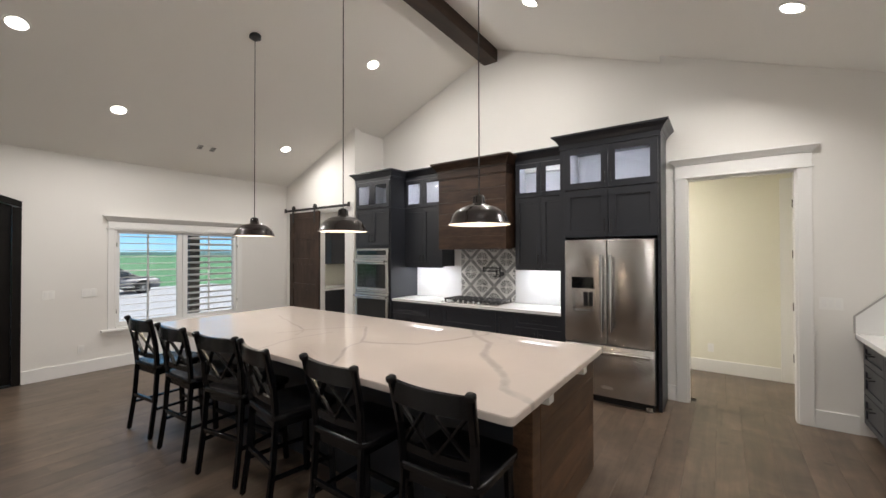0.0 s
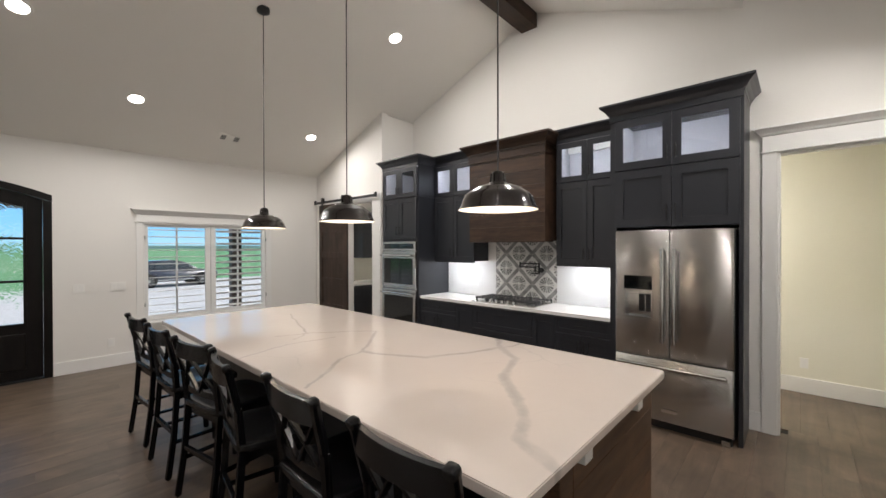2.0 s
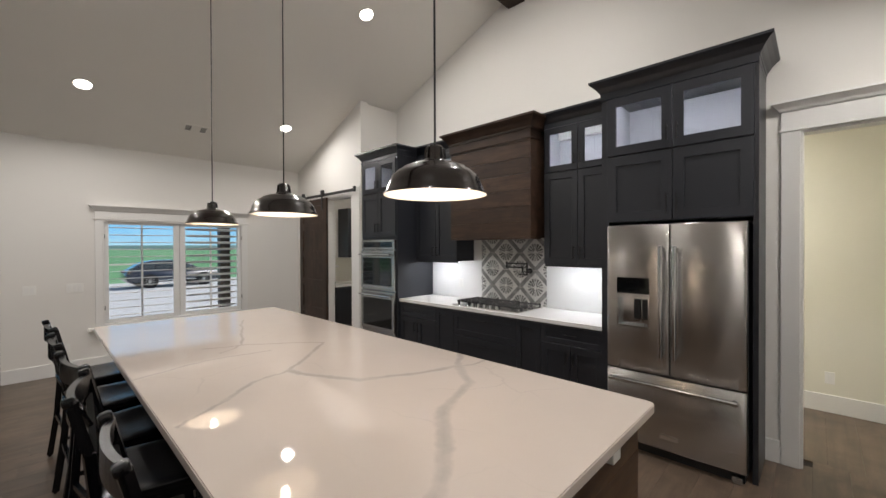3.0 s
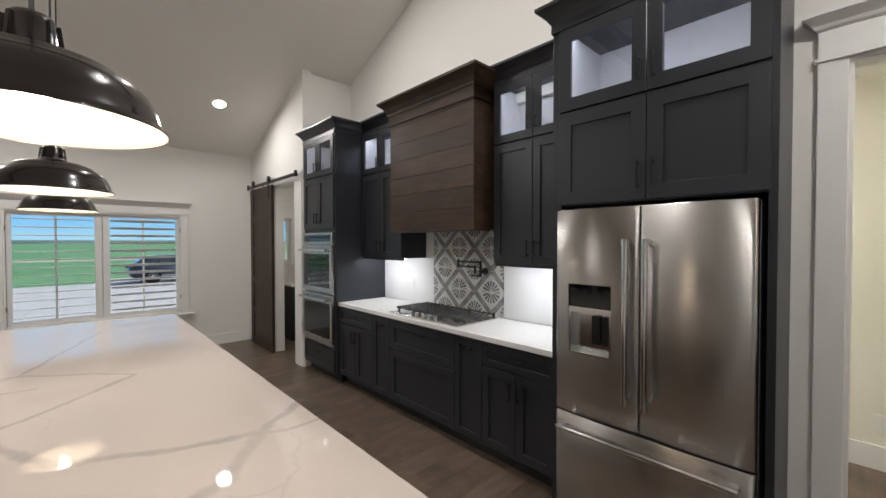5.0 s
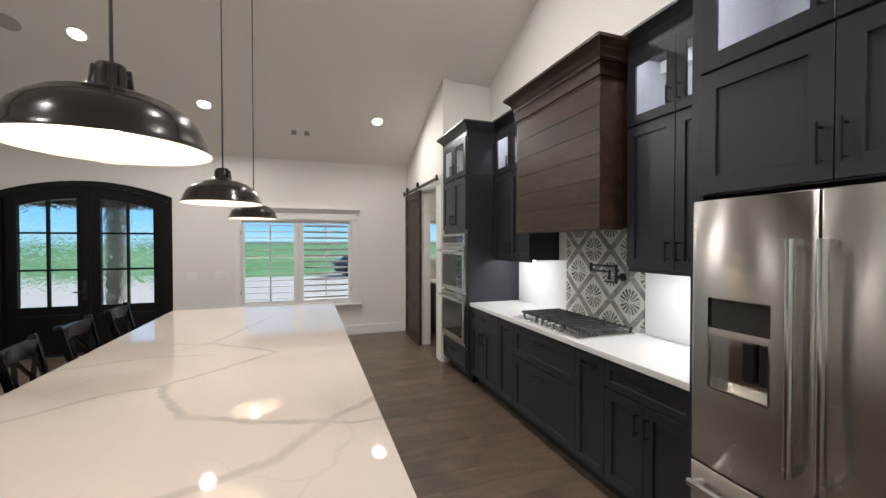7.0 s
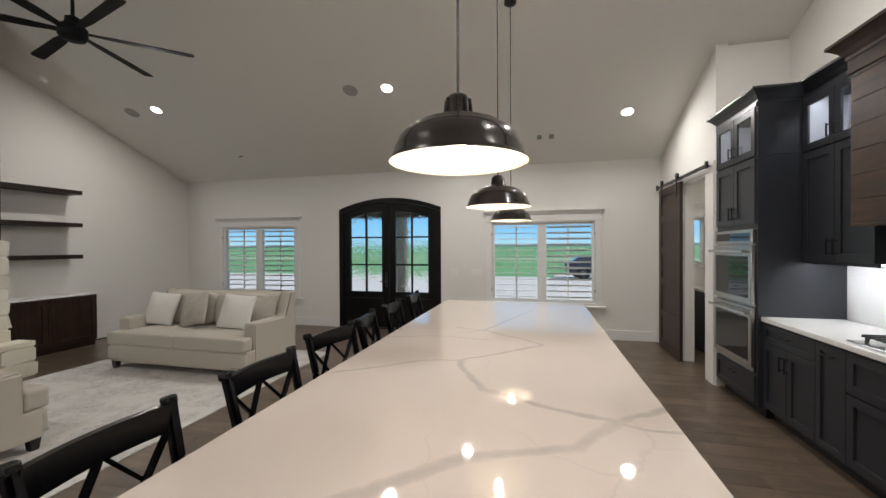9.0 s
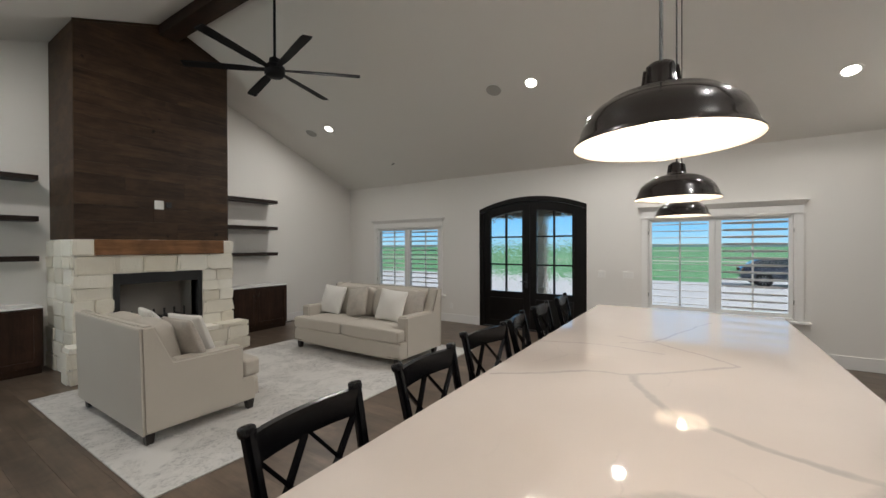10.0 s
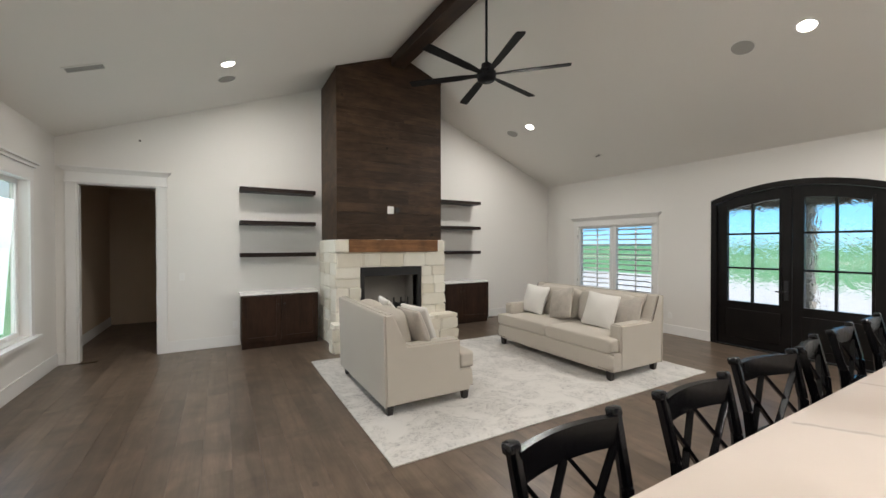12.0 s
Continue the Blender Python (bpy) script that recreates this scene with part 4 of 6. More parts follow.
# tall oven cabinet
ov = thing("oven_cabinet", "tall charcoal oven cabinet with lit glass doors on top", "cabinet", (-4.805, 6.70, 0))
h = 0.405
part("body", boxes((-h, h, 0, 0.67, 1.71, 2.36)), CAB, ov)
part("drawer_box", boxes((-h, h, 0, 0.67, 0.10, 0.395)), CAB, ov)
part("side_panel", boxes((-h, -0.379, 0, 0.67, 0.395, 1.71)), CAB, ov)
part("side_panel", boxes((0.379, h, 0, 0.67, 0.395, 1.71)), CAB, ov)
part("toe_kick", boxes((-h + 0.01, h - 0.01, 0.07, 0.66, 0, 0.10)), BLACK, ov)
shaker(ov, "drawer", -h + 0.02, h - 0.02, 0.12, 0.372, CAB, 0.05, handle=("c", 0.13))
shaker(ov, "door", -h + 0.02, 0, 1.75, 2.345, CAB, handle=("rb", 0.13))
shaker(ov, "door", 0, h - 0.02, 1.75, 2.345, CAB, handle=("lb", 0.13))
hollow(ov, 0.81, 0.66, 2.362, 2.84)
shaker(ov, "glass_door", -h + 0.02, 0, 2.366, 2.803, CAB, glazed=True, handle=("rb", 0.11))
shaker(ov, "glass_door", 0, h - 0.02, 2.366, 2.803, CAB, glazed=True, handle=("lb", 0.11))
crown(ov, -h, h, 0, 0.67, 2.84, CAB)

oven = thing("double_oven", "stainless double wall oven with dark glass doors", "oven", (-4.805, 6.695, 0.398))
part("chassis", boxes((-0.377, 0.377, 0.0, 0.55, 0, 1.305)), STEEL, oven)
part("control_panel", boxes((-0.378, 0.378, -0.03, -0.001, 1.17, 1.305), bev=0.004), STEEL, oven)
part("display", boxes((-0.33, 0.33, -0.033, -0.0295, 1.20, 1.275)), DARKGLASS, oven)
for z0, z1 in ((0.045, 0.59), (0.62, 1.155)):
    d = part("door", boxes((-0.378, 0.378, -0.04, -0.001, z0, z1), bev=0.005), STEEL, oven)
    part("window", boxes((-0.325, 0.325, -0.043, -0.039, z0 + 0.05, z1 - 0.10), bev=0.001), DARKGLASS, d)
    bm = rod(bmesh.new(), (-0.35, -0.095, z1 - 0.055), (0.35, -0.095, z1 - 0.055), 0.014, seg=16)
    for x in (-0.32, 0.32):
        rod(bm, (x, -0.095, z1 - 0.055), (x, -0.04, z1 - 0.055), 0.011)
    part("handle", bm, CHROME, d)
part("vent_trim", boxes((-0.378, 0.378, -0.02, -0.001, 0, 0.042), bev=0.002), STEEL, oven)


def upper_unit(x0, x1, label):
    w = x1 - x0
    h = w / 2
    t = thing("wall_cabinet", label, "cabinet", ((x0 + x1) / 2, 7.05, 1.42), group="wall cabinets beside the hood")
    part("body", boxes((-h, h, 0, 0.32, 0, 0.94)), CAB, t)
    part("light_rail", boxes((-h, h, 0.0, 0.018, -0.022, -0.0005)), CAB, t)
    shaker(t, "door", -h, 0, 0.004, 0.93, CAB, handle=("rb", 0.13))
    shaker(t, "door", 0, h, 0.004, 0.93, CAB, handle=("lb", 0.13))
    hollow(t, w, 0.32, 0.942, 1.43)
    shaker(t, "glass_door", -h, 0, 0.942, 1.393, CAB, glazed=True, handle=("rb", 0.11))
    shaker(t, "glass_door", 0, h, 0.942, 1.393, CAB, glazed=True, handle=("lb", 0.11))
    crown(t, -h, h, 0, 0.32, 1.43, CAB, 0, 0)
    part("led_strip", boxes((-h + 0.04, h - 0.04, 0.05, 0.075, -0.012, -0.001)), STRIP, t, "white under-cabinet light strip")


upper_unit(-4.395, -3.64, "charcoal wall cabinet with lit glass doors on top")
upper_unit(-2.42, -1.692, "charcoal wall cabinet with lit glass doors on top")

# fridge surround
fs = thing("fridge_cabinet", "charcoal cabinet round the fridge, lit glass on top", "cabinet", (-1.155, 6.70, 0))
part("side_panel", boxes((-0.535, -0.475, 0, 0.67, 0, 2.86), bev=0.002), CAB, fs)
part("side_panel", boxes((0.475, 0.507, 0, 0.465, 0, 2.86), bev=0.002), CAB, fs)
part("body", boxes((-0.474, 0.474, 0, 0.66, 1.80, 2.34)), CAB, fs)
shaker(fs, "door", -0.485, 0, 1.805, 2.338, CAB, 0.075, handle=("rb", 0.15))
shaker(fs, "door", 0, 0.485, 1.805, 2.338, CAB, 0.075, handle=("lb", 0.15))
hollow(fs, 0.95, 0.462, 2.342, 2.86)
shaker(fs, "glass_door", -0.485, 0, 2.348, 2.823, CAB, 0.072, glazed=True, handle=("rb", 0.13))
shaker(fs, "glass_door", 0, 0.485, 2.348, 2.823, CAB, 0.072, glazed=True, handle=("lb", 0.13))
part("top_frieze", boxes((-0.537, 0.509, -0.024, 0.464, 2.826, 2.866), bev=0.002), CAB, fs)
crown(fs, -0.535, 0.507, -0.004, 0.462, 2.866, CAB)

# refrigerator
fr = thing("refrigerator", "stainless french-door refrigerator with water dispenser", "refrigerator", (-1.155, 6.60, 0))
part("cabinet", boxes((-0.452, 0.452, 0.075, 0.70, 0.05, 1.765)), plain("grey_case", (0.18, 0.18, 0.18), 0.5), fr)
part("toe_grille", boxes((-0.44, 0.44, 0.06, 0.12, 0.0, 0.075), bev=0.004), PLASTIC, fr)
for x in (-0.40, 0.40):
    part("foot", boxes((x - 0.03, x + 0.03, 0.02, 0.09, 0.0, 0.05), bev=0.006), STEEL, fr)
dx0, dx1, dz0, dz1 = -0.375, -0.135, 0.975, 1.36


def bowed_door(x0, x1, z0, z1, hole=None, bow=0.012, n=22, back=0.068):
    """A sheet-steel door front, gently bowed from side to side, with rolled edges and an optional cut-out."""
    xs = [x0 + (x1 - x0) * i / n for i in range(n + 1)]
    xs += [x0 + 0.003, x0 + 0.008, x1 - 0.003, x1 - 0.008]
    zs = [z0, z0 + 0.004, z1 - 0.004, z1]
    if hole:
        xs += [hole[0], hole[1]]
        zs += [hole[2], hole[3]]
    xs, zs = sorted(set(xs)), sorted(set(zs))
    def front_y(x, z):
        u = (2 * x - x0 - x1) / (x1 - x0)
        e = min(x - x0, x1 - x, 0.008) / 0.008
        f = min(z - z0, z1 - z, 0.004) / 0.004
        return bow * u * u - bow * 0.4 + 0.007 * (1 - e) ** 2 + 0.004 * (1 - f) ** 2
    bm = bmesh.new()
    grid = {(i, k): bm.verts.new((x, front_y(x, z), z)) for i, x in enumerate(xs) for k, z in enumerate(zs)}
    cells = set()
    for i in range(len(xs) - 1):
        for k in range(len(zs) - 1):
            mx, mz = (xs[i] + xs[i + 1]) / 2, (zs[k] + zs[k + 1]) / 2
            if not (hole and hole[0] < mx < hole[1] and hole[2] < mz < hole[3]):
                cells.add((i, k))
                bm.faces.new((grid[i, k], grid[i + 1, k], grid[i + 1, k + 1], grid[i, k + 1])).smooth = True
    for i, k in cells:
        for di, dk, p, q in ((-1, 0, (i, k + 1), (i, k)), (1, 0, (i + 1, k), (i + 1, k + 1)), (0, -1, (i, k), (i + 1, k)), (0, 1, (i + 1, k + 1), (i, k + 1))):
            if (i + di, k + dk) not in cells:
                a, b = [(xs[r[0]], front_y(xs[r[0]], zs[r[1]]), zs[r[1]]) for r in (p, q)]
                bm.faces.new([bm.verts.new(c) for c in (a, (a[0], back, a[2]), (b[0], back, b[2]), b)])
    bm.faces.new([bm.verts.new(c) for c in ((x0, back, z0), (x0, back, z1), (x1, back, z1), (x1, back, z0))] if not hole else [bm.verts.new(c) for c in ((x0, back, z0), (x0, back, hole[2]), (x1, back, hole[2]), (x1, back, z0))])
    return bm


bm = bowed_door(-0.455, -0.0025, 0.64, 1.77, (dx0, dx1, dz0, dz1))
ld = part("door", bm, STEEL, fr)
part("dispenser_hood", boxes((dx0, dx1, 0.012, 0.066, 1.235, dz1 - 0.001)), DARKGLASS, ld)
part("dispenser_bay", boxes((dx0, dx1, 0.058, 0.067, dz0, 1.234), (dx0, dx0 + 0.012, 0.004, 0.058, dz0 + 0.001, 1.234), (dx1 - 0.012, dx1, 0.004, 0.058, dz0 + 0.001, 1.234), (dx0 + 0.012, dx1 - 0.012, 0.002, 0.058, 1.205, 1.234)), CHROME, ld)
part("drip_tray", boxes((dx0 + 0.012, dx1 - 0.012, -0.004, 0.057, dz0 + 0.001, dz0 + 0.014), bev=0.003), CHROME, ld)
for x in (-0.235, -0.175):
    part("paddle", boxes((x - 0.022, x + 0.022, 0.035, 0.05, 1.035, 1.19), bev=0.005), PLASTIC, ld)
rd = part("door", bowed_door(0.0025, 0.455, 0.64, 1.77), STEEL, fr)
fz = part("freezer_drawer", bowed_door(-0.455, 0.455, 0.085, 0.628, bow=0.014, n=36), STEEL, fr)
part("badge", boxes((-0.06, 0.06, -0.009, -0.004, 0.17, 0.20)), CHROME, fz)
for d, x in ((ld, -0.045), (rd, 0.045)):
    bm = rod(bmesh.new(), (x, -0.058, 0.79), (x, -0.058, 1.60), 0.0155, seg=20)
    hd2 = part("handle", bm, CHROME, d, smooth=False)
    for z in (0.80, 1.59):
        bm = bmesh.new()
        rod(bm, (x, -0.058, z - 0.014), (x, -0.058, z + 0.014), 0.018, seg=20)
        bar(bm, (x, -0.055, z), (x, 0.0, z), 0.02, 0.026, 0.004)
        part("bracket", bm, CHROME, hd2)
bm = rod(bmesh.new(), (-0.41, -0.058, 0.565), (0.41, -0.058, 0.565), 0.0155, seg=20)
for x in (-0.39, 0.39):
    rod(bm, (x - 0.014, -0.058, 0.565), (x + 0.014, -0.058, 0.565), 0.018, seg=20)
    bar(bm, (x, -0.055, 0.565), (x, 0.0, 0.565), 0.026, 0.02, 0.004)
part("handle", bm, CHROME, fz)

# range hood
hood = thing("range_hood", "dark walnut plank range hood with crown", "range hood", (-3.02, 6.85, 1.70))
hh = 0.55
part("core", boxes((-hh + 0.012, hh - 0.012, 0.012, 0.52, 0.0, 1.10)), WALNUT, hood)
part("soffit_lip", boxes((-hh - 0.004, hh + 0.004, -0.006, 0.2, -0.018, 0.0), bev=0.003), WALNUT, hood)
pl = mesh_of("plank", boxes((-0.5, 0.5, -0.5, 0.5, -0.5, 0.5), bev=0.012), WALNUT)
for i in range(7):
    z = 0.001 + i * 0.165
    hgt = min(0.162, 1.075 - z)
    piece("plank", pl, hood, Matrix.Translation((0, 0.006, z + hgt / 2)) @ Matrix.Diagonal((2 * hh, 0.014, hgt, 1)))
for x in (-hh + 0.006, hh - 0.006):
    part("side_board", boxes((x - 0.006, x + 0.006, 0.013, 0.20, 0, 1.075)), WALNUT, hood)
part("frieze", boxes((-hh - 0.012, hh + 0.012, -0.014, 0.2, 1.015, 1.11), bev=0.003), WALNUT, hood)
part("crown", loft_rect(bmesh.new(), [(o * 1.05, 1.111 + z * 1.1) for o, z in CROWN], -hh - 0.012, hh + 0.012, -0.014, 0.52, 1, 1, 1), WALNUT, hood)

# gas cooktop
ck = thing("gas_cooktop", "stainless gas cooktop with black iron grates", "cooktop", (-3.03, 7.03, 0.915))
part("tray", boxes((-0.455, 0.455, -0.26, 0.24, 0.0005, 0.014), bev=0.005), STEEL, ck)
for x, y, r in ((-0.31, 0.10, 0.045), (-0.31, -0.09, 0.035), (0, 0.02, 0.06), (0.31, 0.10, 0.035), (0.31, -0.09, 0.045)):
    bm = rod(bmesh.new(), (x, y, 0.014), (x, y, 0.028), r * 1.15, r, 20)
    rod(bm, (x, y, 0.028), (x, y, 0.036), r * 0.85, r * 0.8, 20)
    part("burner", bm, BLACK, ck)
for x0 in (-0.445, -0.147, 0.152):
    bm = bmesh.new()
    x1 = x0 + 0.293
    for y in (-0.165, 0.225):
        box(bm, x0, x1, y - 0.005, y + 0.005, 0.036, 0.047, 0.002)
    for k in range(6):
        x = x0 + 0.009 + (x1 - x0 - 0.018) * k / 5
        box(bm, x - 0.0045, x + 0.0045, -0.172, 0.23, 0.045, 0.056, 0.002)
        box(bm, x - 0.005, x + 0.005, -0.186, -0.170, 0.036, 0.055, 0.003)
    for x in (x0 + 0.008, x1 - 0.008):
        for y in (-0.155, 0.215):
            box(bm, x - 0.008, x + 0.008, y - 0.008, y + 0.008, 0.0135, 0.04)
    part("grate", bm, IRON, ck, "black cast-iron grate")
for i in range(5):
    bm = rod(bmesh.new(), (-0.17 + i * 0.085, -0.222, 0.014), (-0.17 + i * 0.085, -0.222, 0.045), 0.021, 0.018, 18)
    part("knob", bm, CHROME, ck)

# pot filler
pf = thing("pot_filler", "black folding pot filler tap on the tiles", "tap", (-2.78, 7.353, 1.32))
bm = rod(bmesh.new(), (0, 0, 0), (0, -0.012, 0), 0.032, seg=20)
rod(bm, (0, 0, 0), (0, -0.07, 0), 0.013)
part("flange", bm, BLACK, pf)
bm = rod(bmesh.new(), (0, -0.07, -0.05), (0, -0.07, 0.10), 0.012)
rod(bm, (0, -0.07, 0.085), (-0.27, -0.085, 0.085), 0.009)
rod(bm, (-0.27, -0.085, 0.105), (-0.27, -0.085, 0.03), 0.012)
part("arm", bm, BLACK, pf)
bm = rod(bmesh.new(), (-0.27, -0.085, 0.04), (-0.04, -0.10, 0.04), 0.009)
rod(bm, (-0.04, -0.10, 0.055), (-0.04, -0.10, -0.02), 0.011)
part("spout", bm, BLACK, pf)
part("lever", bar(bmesh.new(), (0.0, -0.075, -0.04), (-0.10, -0.09, -0.04), 0.01, 0.014, 0.002), BLACK, pf)

# ---- island ----
isl = thing("kitchen_island", "walnut plank island base with overhang for stools", "kitchen island", (-2.87, 4.65, 0))
X0, X1, Y0, Y1 = -1.93, 1.922, -0.57, 0.595
part("body", boxes((X0 + 0.02, X1 - 0.02, Y0 + 0.02, Y1 - 0.02, 0.0, 0.874)), ISLANDWOOD, isl)
for x in (X0, X1 - 0.11):
    part("post", boxes((x, x + 0.11, Y0, Y0 + 0.11, 0, 0.874), bev=0.004), BLACK if x < 0 else ISLANDWOOD, isl)
for x in (X0, X1 - 0.02):
    part("corner_board", boxes((x, x + 0.02, Y1 - 0.02, Y1, 0, 0.874), bev=0.002), ISLANDWOOD, isl)
bd = mesh_of("board", boxes((-0.5, 0.5, -0.5, 0.5, -0.5, 0.5), bev=0.01), ISLANDWOOD)
for i in range(5):
    for x in (X0 + 0.01, X1 - 0.01):
        piece("board", bd, isl, Matrix.Translation((x, (Y0 + 0.11 + Y1 - 0.02) / 2, 0.088 + i * 0.1745)) @ Matrix.Diagonal((0.022, Y1 - Y0 - 0.132, 0.1715, 1)))
for i in range(6):
    a = X0 + 0.11 + (X1 - X0 - 0.22) * i / 6
    b = X0 + 0.11 + (X1 - X0 - 0.22) * (i + 1) / 6
    part("back_panel", boxes((a + 0.002, b - 0.002, Y0 + 0.005, Y0 + 0.021, 0.0, 0.874), bev=0.003), CAB, isl)
    shaker(isl, "front_door", a, b, 0.11, 0.86, ISLANDWOOD).matrix_basis = pose(a + b, Y1 - 0.02, 0, 0, 0, 180)
bm = box(bmesh.new(), -4.90, -0.88, 3.708, 5.268, 0.876, 0.916)
es = [e for e in bm.edges if abs(e.verts[0].co.z - e.verts[1].co.z) > 0.02]
bmesh.ops.bevel(bm, geom=es, offset=0.035, segments=6, affect="EDGES", profile=0.5)
es = [e for e in bm.edges if abs(e.verts[0].co.z - e.verts[1].co.z) < 0.001 and len(e.link_faces) == 2 and abs(e.calc_face_angle(0)) > 1.2]
bmesh.ops.bevel(bm, geom=es, offset=0.004, segments=2, affect="EDGES")
whole("island_top", bm, QUARTZ, "white veined quartz island top with rounded corners", "countertop")
for y in (4.20, 4.83):
    whole("support_bracket", boxes((-0.9475, -0.89, y - 0.035, y + 0.035, 0.825, 0.8755), bev=0.004), PLATE, "white steel bracket under the island top", "bracket", group="island brackets")

# ---- stools ----
def stool_proto():
    t = thing("counter_stool", "black painted wooden counter stool with double X back", "stool", group="stools along the island")
    # local: sitter faces +y
    for x, nm in ((-1, "leg"), (1, "leg")):
        part(nm, bar(bmesh.new(), (x * 0.195, 0.20, 0.0), (x * 0.175, 0.17, 0.60), 0.038, 0.038, 0.005), STOOL, t)
        bm = bmesh.new()
        pts = [(x * 0.205, -0.255, 0.0), (x * 0.198, -0.215, 0.30), (x * 0.195, -0.195, 0.60), (x * 0.205, -0.215, 0.82), (x * 0.215, -0.265, 1.035)]
        for p, q in zip(pts, pts[1:]):
            d = (Vector(q) - Vector(p)).normalized() * 0.008
            bar(bm, Vector(p) - (d if p[2] > 0 else d * 0), Vector(q) + d, 0.042, 0.036, 0.011)
        post = part("back_post", bm, STOOL, t)
        part("finial", soft(bmesh.new(), (x * 0.2155, -0.268, 1.034), (0.046, 0.042, 0.036), 4.0, 4, Matrix.Rotation(radians(14), 3, "X")), STOOL, post, smooth=True)
    bm = soft(bmesh.new(), (0, 0.0, 0.618), (0.47, 0.45, 0.046), 8.0, 7)
    for v in bm.verts:
        if v.co.z > 0.62:
            v.co.z -= 0.014 * max(0.0, 1 - (v.co.x / 0.2) ** 2) * max(0, 1 - (v.co.y / 0.2) ** 2)
    part("seat", bm, STOOL, t, smooth=True)
    part("apron", boxes((-0.17, 0.17, 0.15, 0.17, 0.54, 0.60), (-0.18, 0.18, -0.195, -0.175, 0.54, 0.60), (-0.185, -0.165, -0.18, 0.16, 0.54, 0.60), (0.165, 0.185, -0.18, 0.16, 0.54, 0.60), bev=0.003), STOOL, t)
    # curved rails
    def curved(z0, z1, y, bow, thick):
        bm = bmesh.new()
        n = 10
        for i in range(n):
            xa, xb = -0.205 + 0.41 * i / n, -0.205 + 0.41 * (i + 1) / n
            ya, yb = [y - bow * (1 - (x / 0.205) ** 2) for x in (xa, xb)]
            prism(bm, [(xa, ya), (xb, yb), (xb, yb + thick), (xa, ya + thick)], "z", z0, z1)
        bmesh.ops.remove_doubles(bm, verts=bm.verts, dist=0.0005)
        return bm
    part("top_rail", curved(0.935, 1.03, -0.266, 0.03, 0.024), STOOL, t)
    part("lower_rail", curved(0.69, 0.73, -0.205, 0.02, 0.022), STOOL, t)
    for a, b in ((-0.19, -0.01), (-0.01, -0.19), (0.01, 0.19), (0.19, 0.01)):
        p, q = (a, -0.262 + (0.03 * (a / 0.205) ** 2) - 0.012, 0.94), (b, -0.218 + 0.02 * (b / 0.205) ** 2, 0.715)
        part("slat", bar(bmesh.new(), p, q, 0.024, 0.013, 0.002), STOOL, t)
    for z, y in ((0.17, 0.192), (0.30, -0.215)):
        part("stretcher", boxes((-0.185, 0.185, y - 0.012, y + 0.012, z, z + 0.03), bev=0.003), STOOL, t)
    for x in (-0.192, 0.192):
        part("stretcher", bar(bmesh.new(), (x, 0.185, 0.245), (x, -0.225, 0.245), 0.03, 0.02, 0.003), STOOL, t)
    return t


st0 = stool_proto()
STOOLS = [(-1.211, 3.803, 1.5), (-1.885, 3.797, -1), (-2.544, 3.752, -9), (-3.14, 3.753, 10), (-3.775, 3.712, 3.3), (-4.452, 3.70, 4.8)]
for i, (x, y, a) in enumerate(STOOLS):
    if i:
        copy_thing(st0, pose(x, y, 0, 0, 0, a))
st0.matrix_basis = pose(*STOOLS[0][:2], 0, 0, 0, STOOLS[0][2])

# ---- pendants ----
def pendant_proto(top):
    t = thing("pendant_lamp", "black enamel barn pendant lamp, lit, on a cord", "pendant lamp", group="pendants over the island")
    out = [(0.012, 0.212), (0.030, 0.208), (0.036, 0.196), (0.042, 0.152), (0.049, 0.148), (0.052, 0.140), (0.095, 0.131), (0.135, 0.115), (0.142, 0.106), (0.160, 0.098), (0.183, 0.075), (0.197, 0.045), (0.206, 0.018), (0.217, 0.004), (0.217, 0.0)]
    part("shade", lathe(bmesh.new(), out, 48), ENAMEL, t, smooth=True)
    ins = [(0.2155, 0.001), (0.203, 0.016), (0.193, 0.042), (0.179, 0.07), (0.156, 0.092), (0.10, 0.122), (0.05, 0.13), (0.0, 0.13)]
    part("shade_lining", lathe(bmesh.new(), ins, 48), WHITE_ENAMEL, t, "white enamel lining", smooth=True)
    for i in range(8):
        a = i * math.pi / 4
        bm = bmesh.new()
        bar(bm, (0.042 * math.cos(a), 0.042 * math.sin(a), 0.150), (0.036 * math.cos(a), 0.036 * math.sin(a), 0.198), 0.007, 0.010)
        part("cap_fin", bm, ENAMEL, t)
    bm = lathe(bmesh.new(), [(0.0, 0.045), (0.018, 0.047), (0.030, 0.06), (0.034, 0.078), (0.028, 0.098), (0.016, 0.115), (0.015, 0.13)], 20)
    part("bulb", bm, BULB, t, "glowing bulb", smooth=True)
    part("cord", rod(bmesh.new(), (0, 0, 0.2), (0, 0, top - 0.01), 0.0045, seg=8), BLACK, t)
    part("canopy", lathe(bmesh.new(), [(0.0, top - 0.045), (0.02, top - 0.045), (0.062, top - 0.02), (0.064, top + 0.02), (0, top + 0.02)], 28), BLACK, t)
    return t


for x, y in ((-1.528, 4.538), (-2.945, 4.522), (-4.437, 4.508)):
    p = pendant_proto(roof_z(x) - 1.823)
    p.matrix_basis = pose(x, y, 1.823)
    d = bpy.data.lights.new("pendant_bulb_light", "POINT")
    d.energy, d.color, d.shadow_soft_size = BULB_W, (1.0, 0.76, 0.54), 0.02
    new("pendant_bulb_light", d).location = (x, y, 1.823 + 0.033)


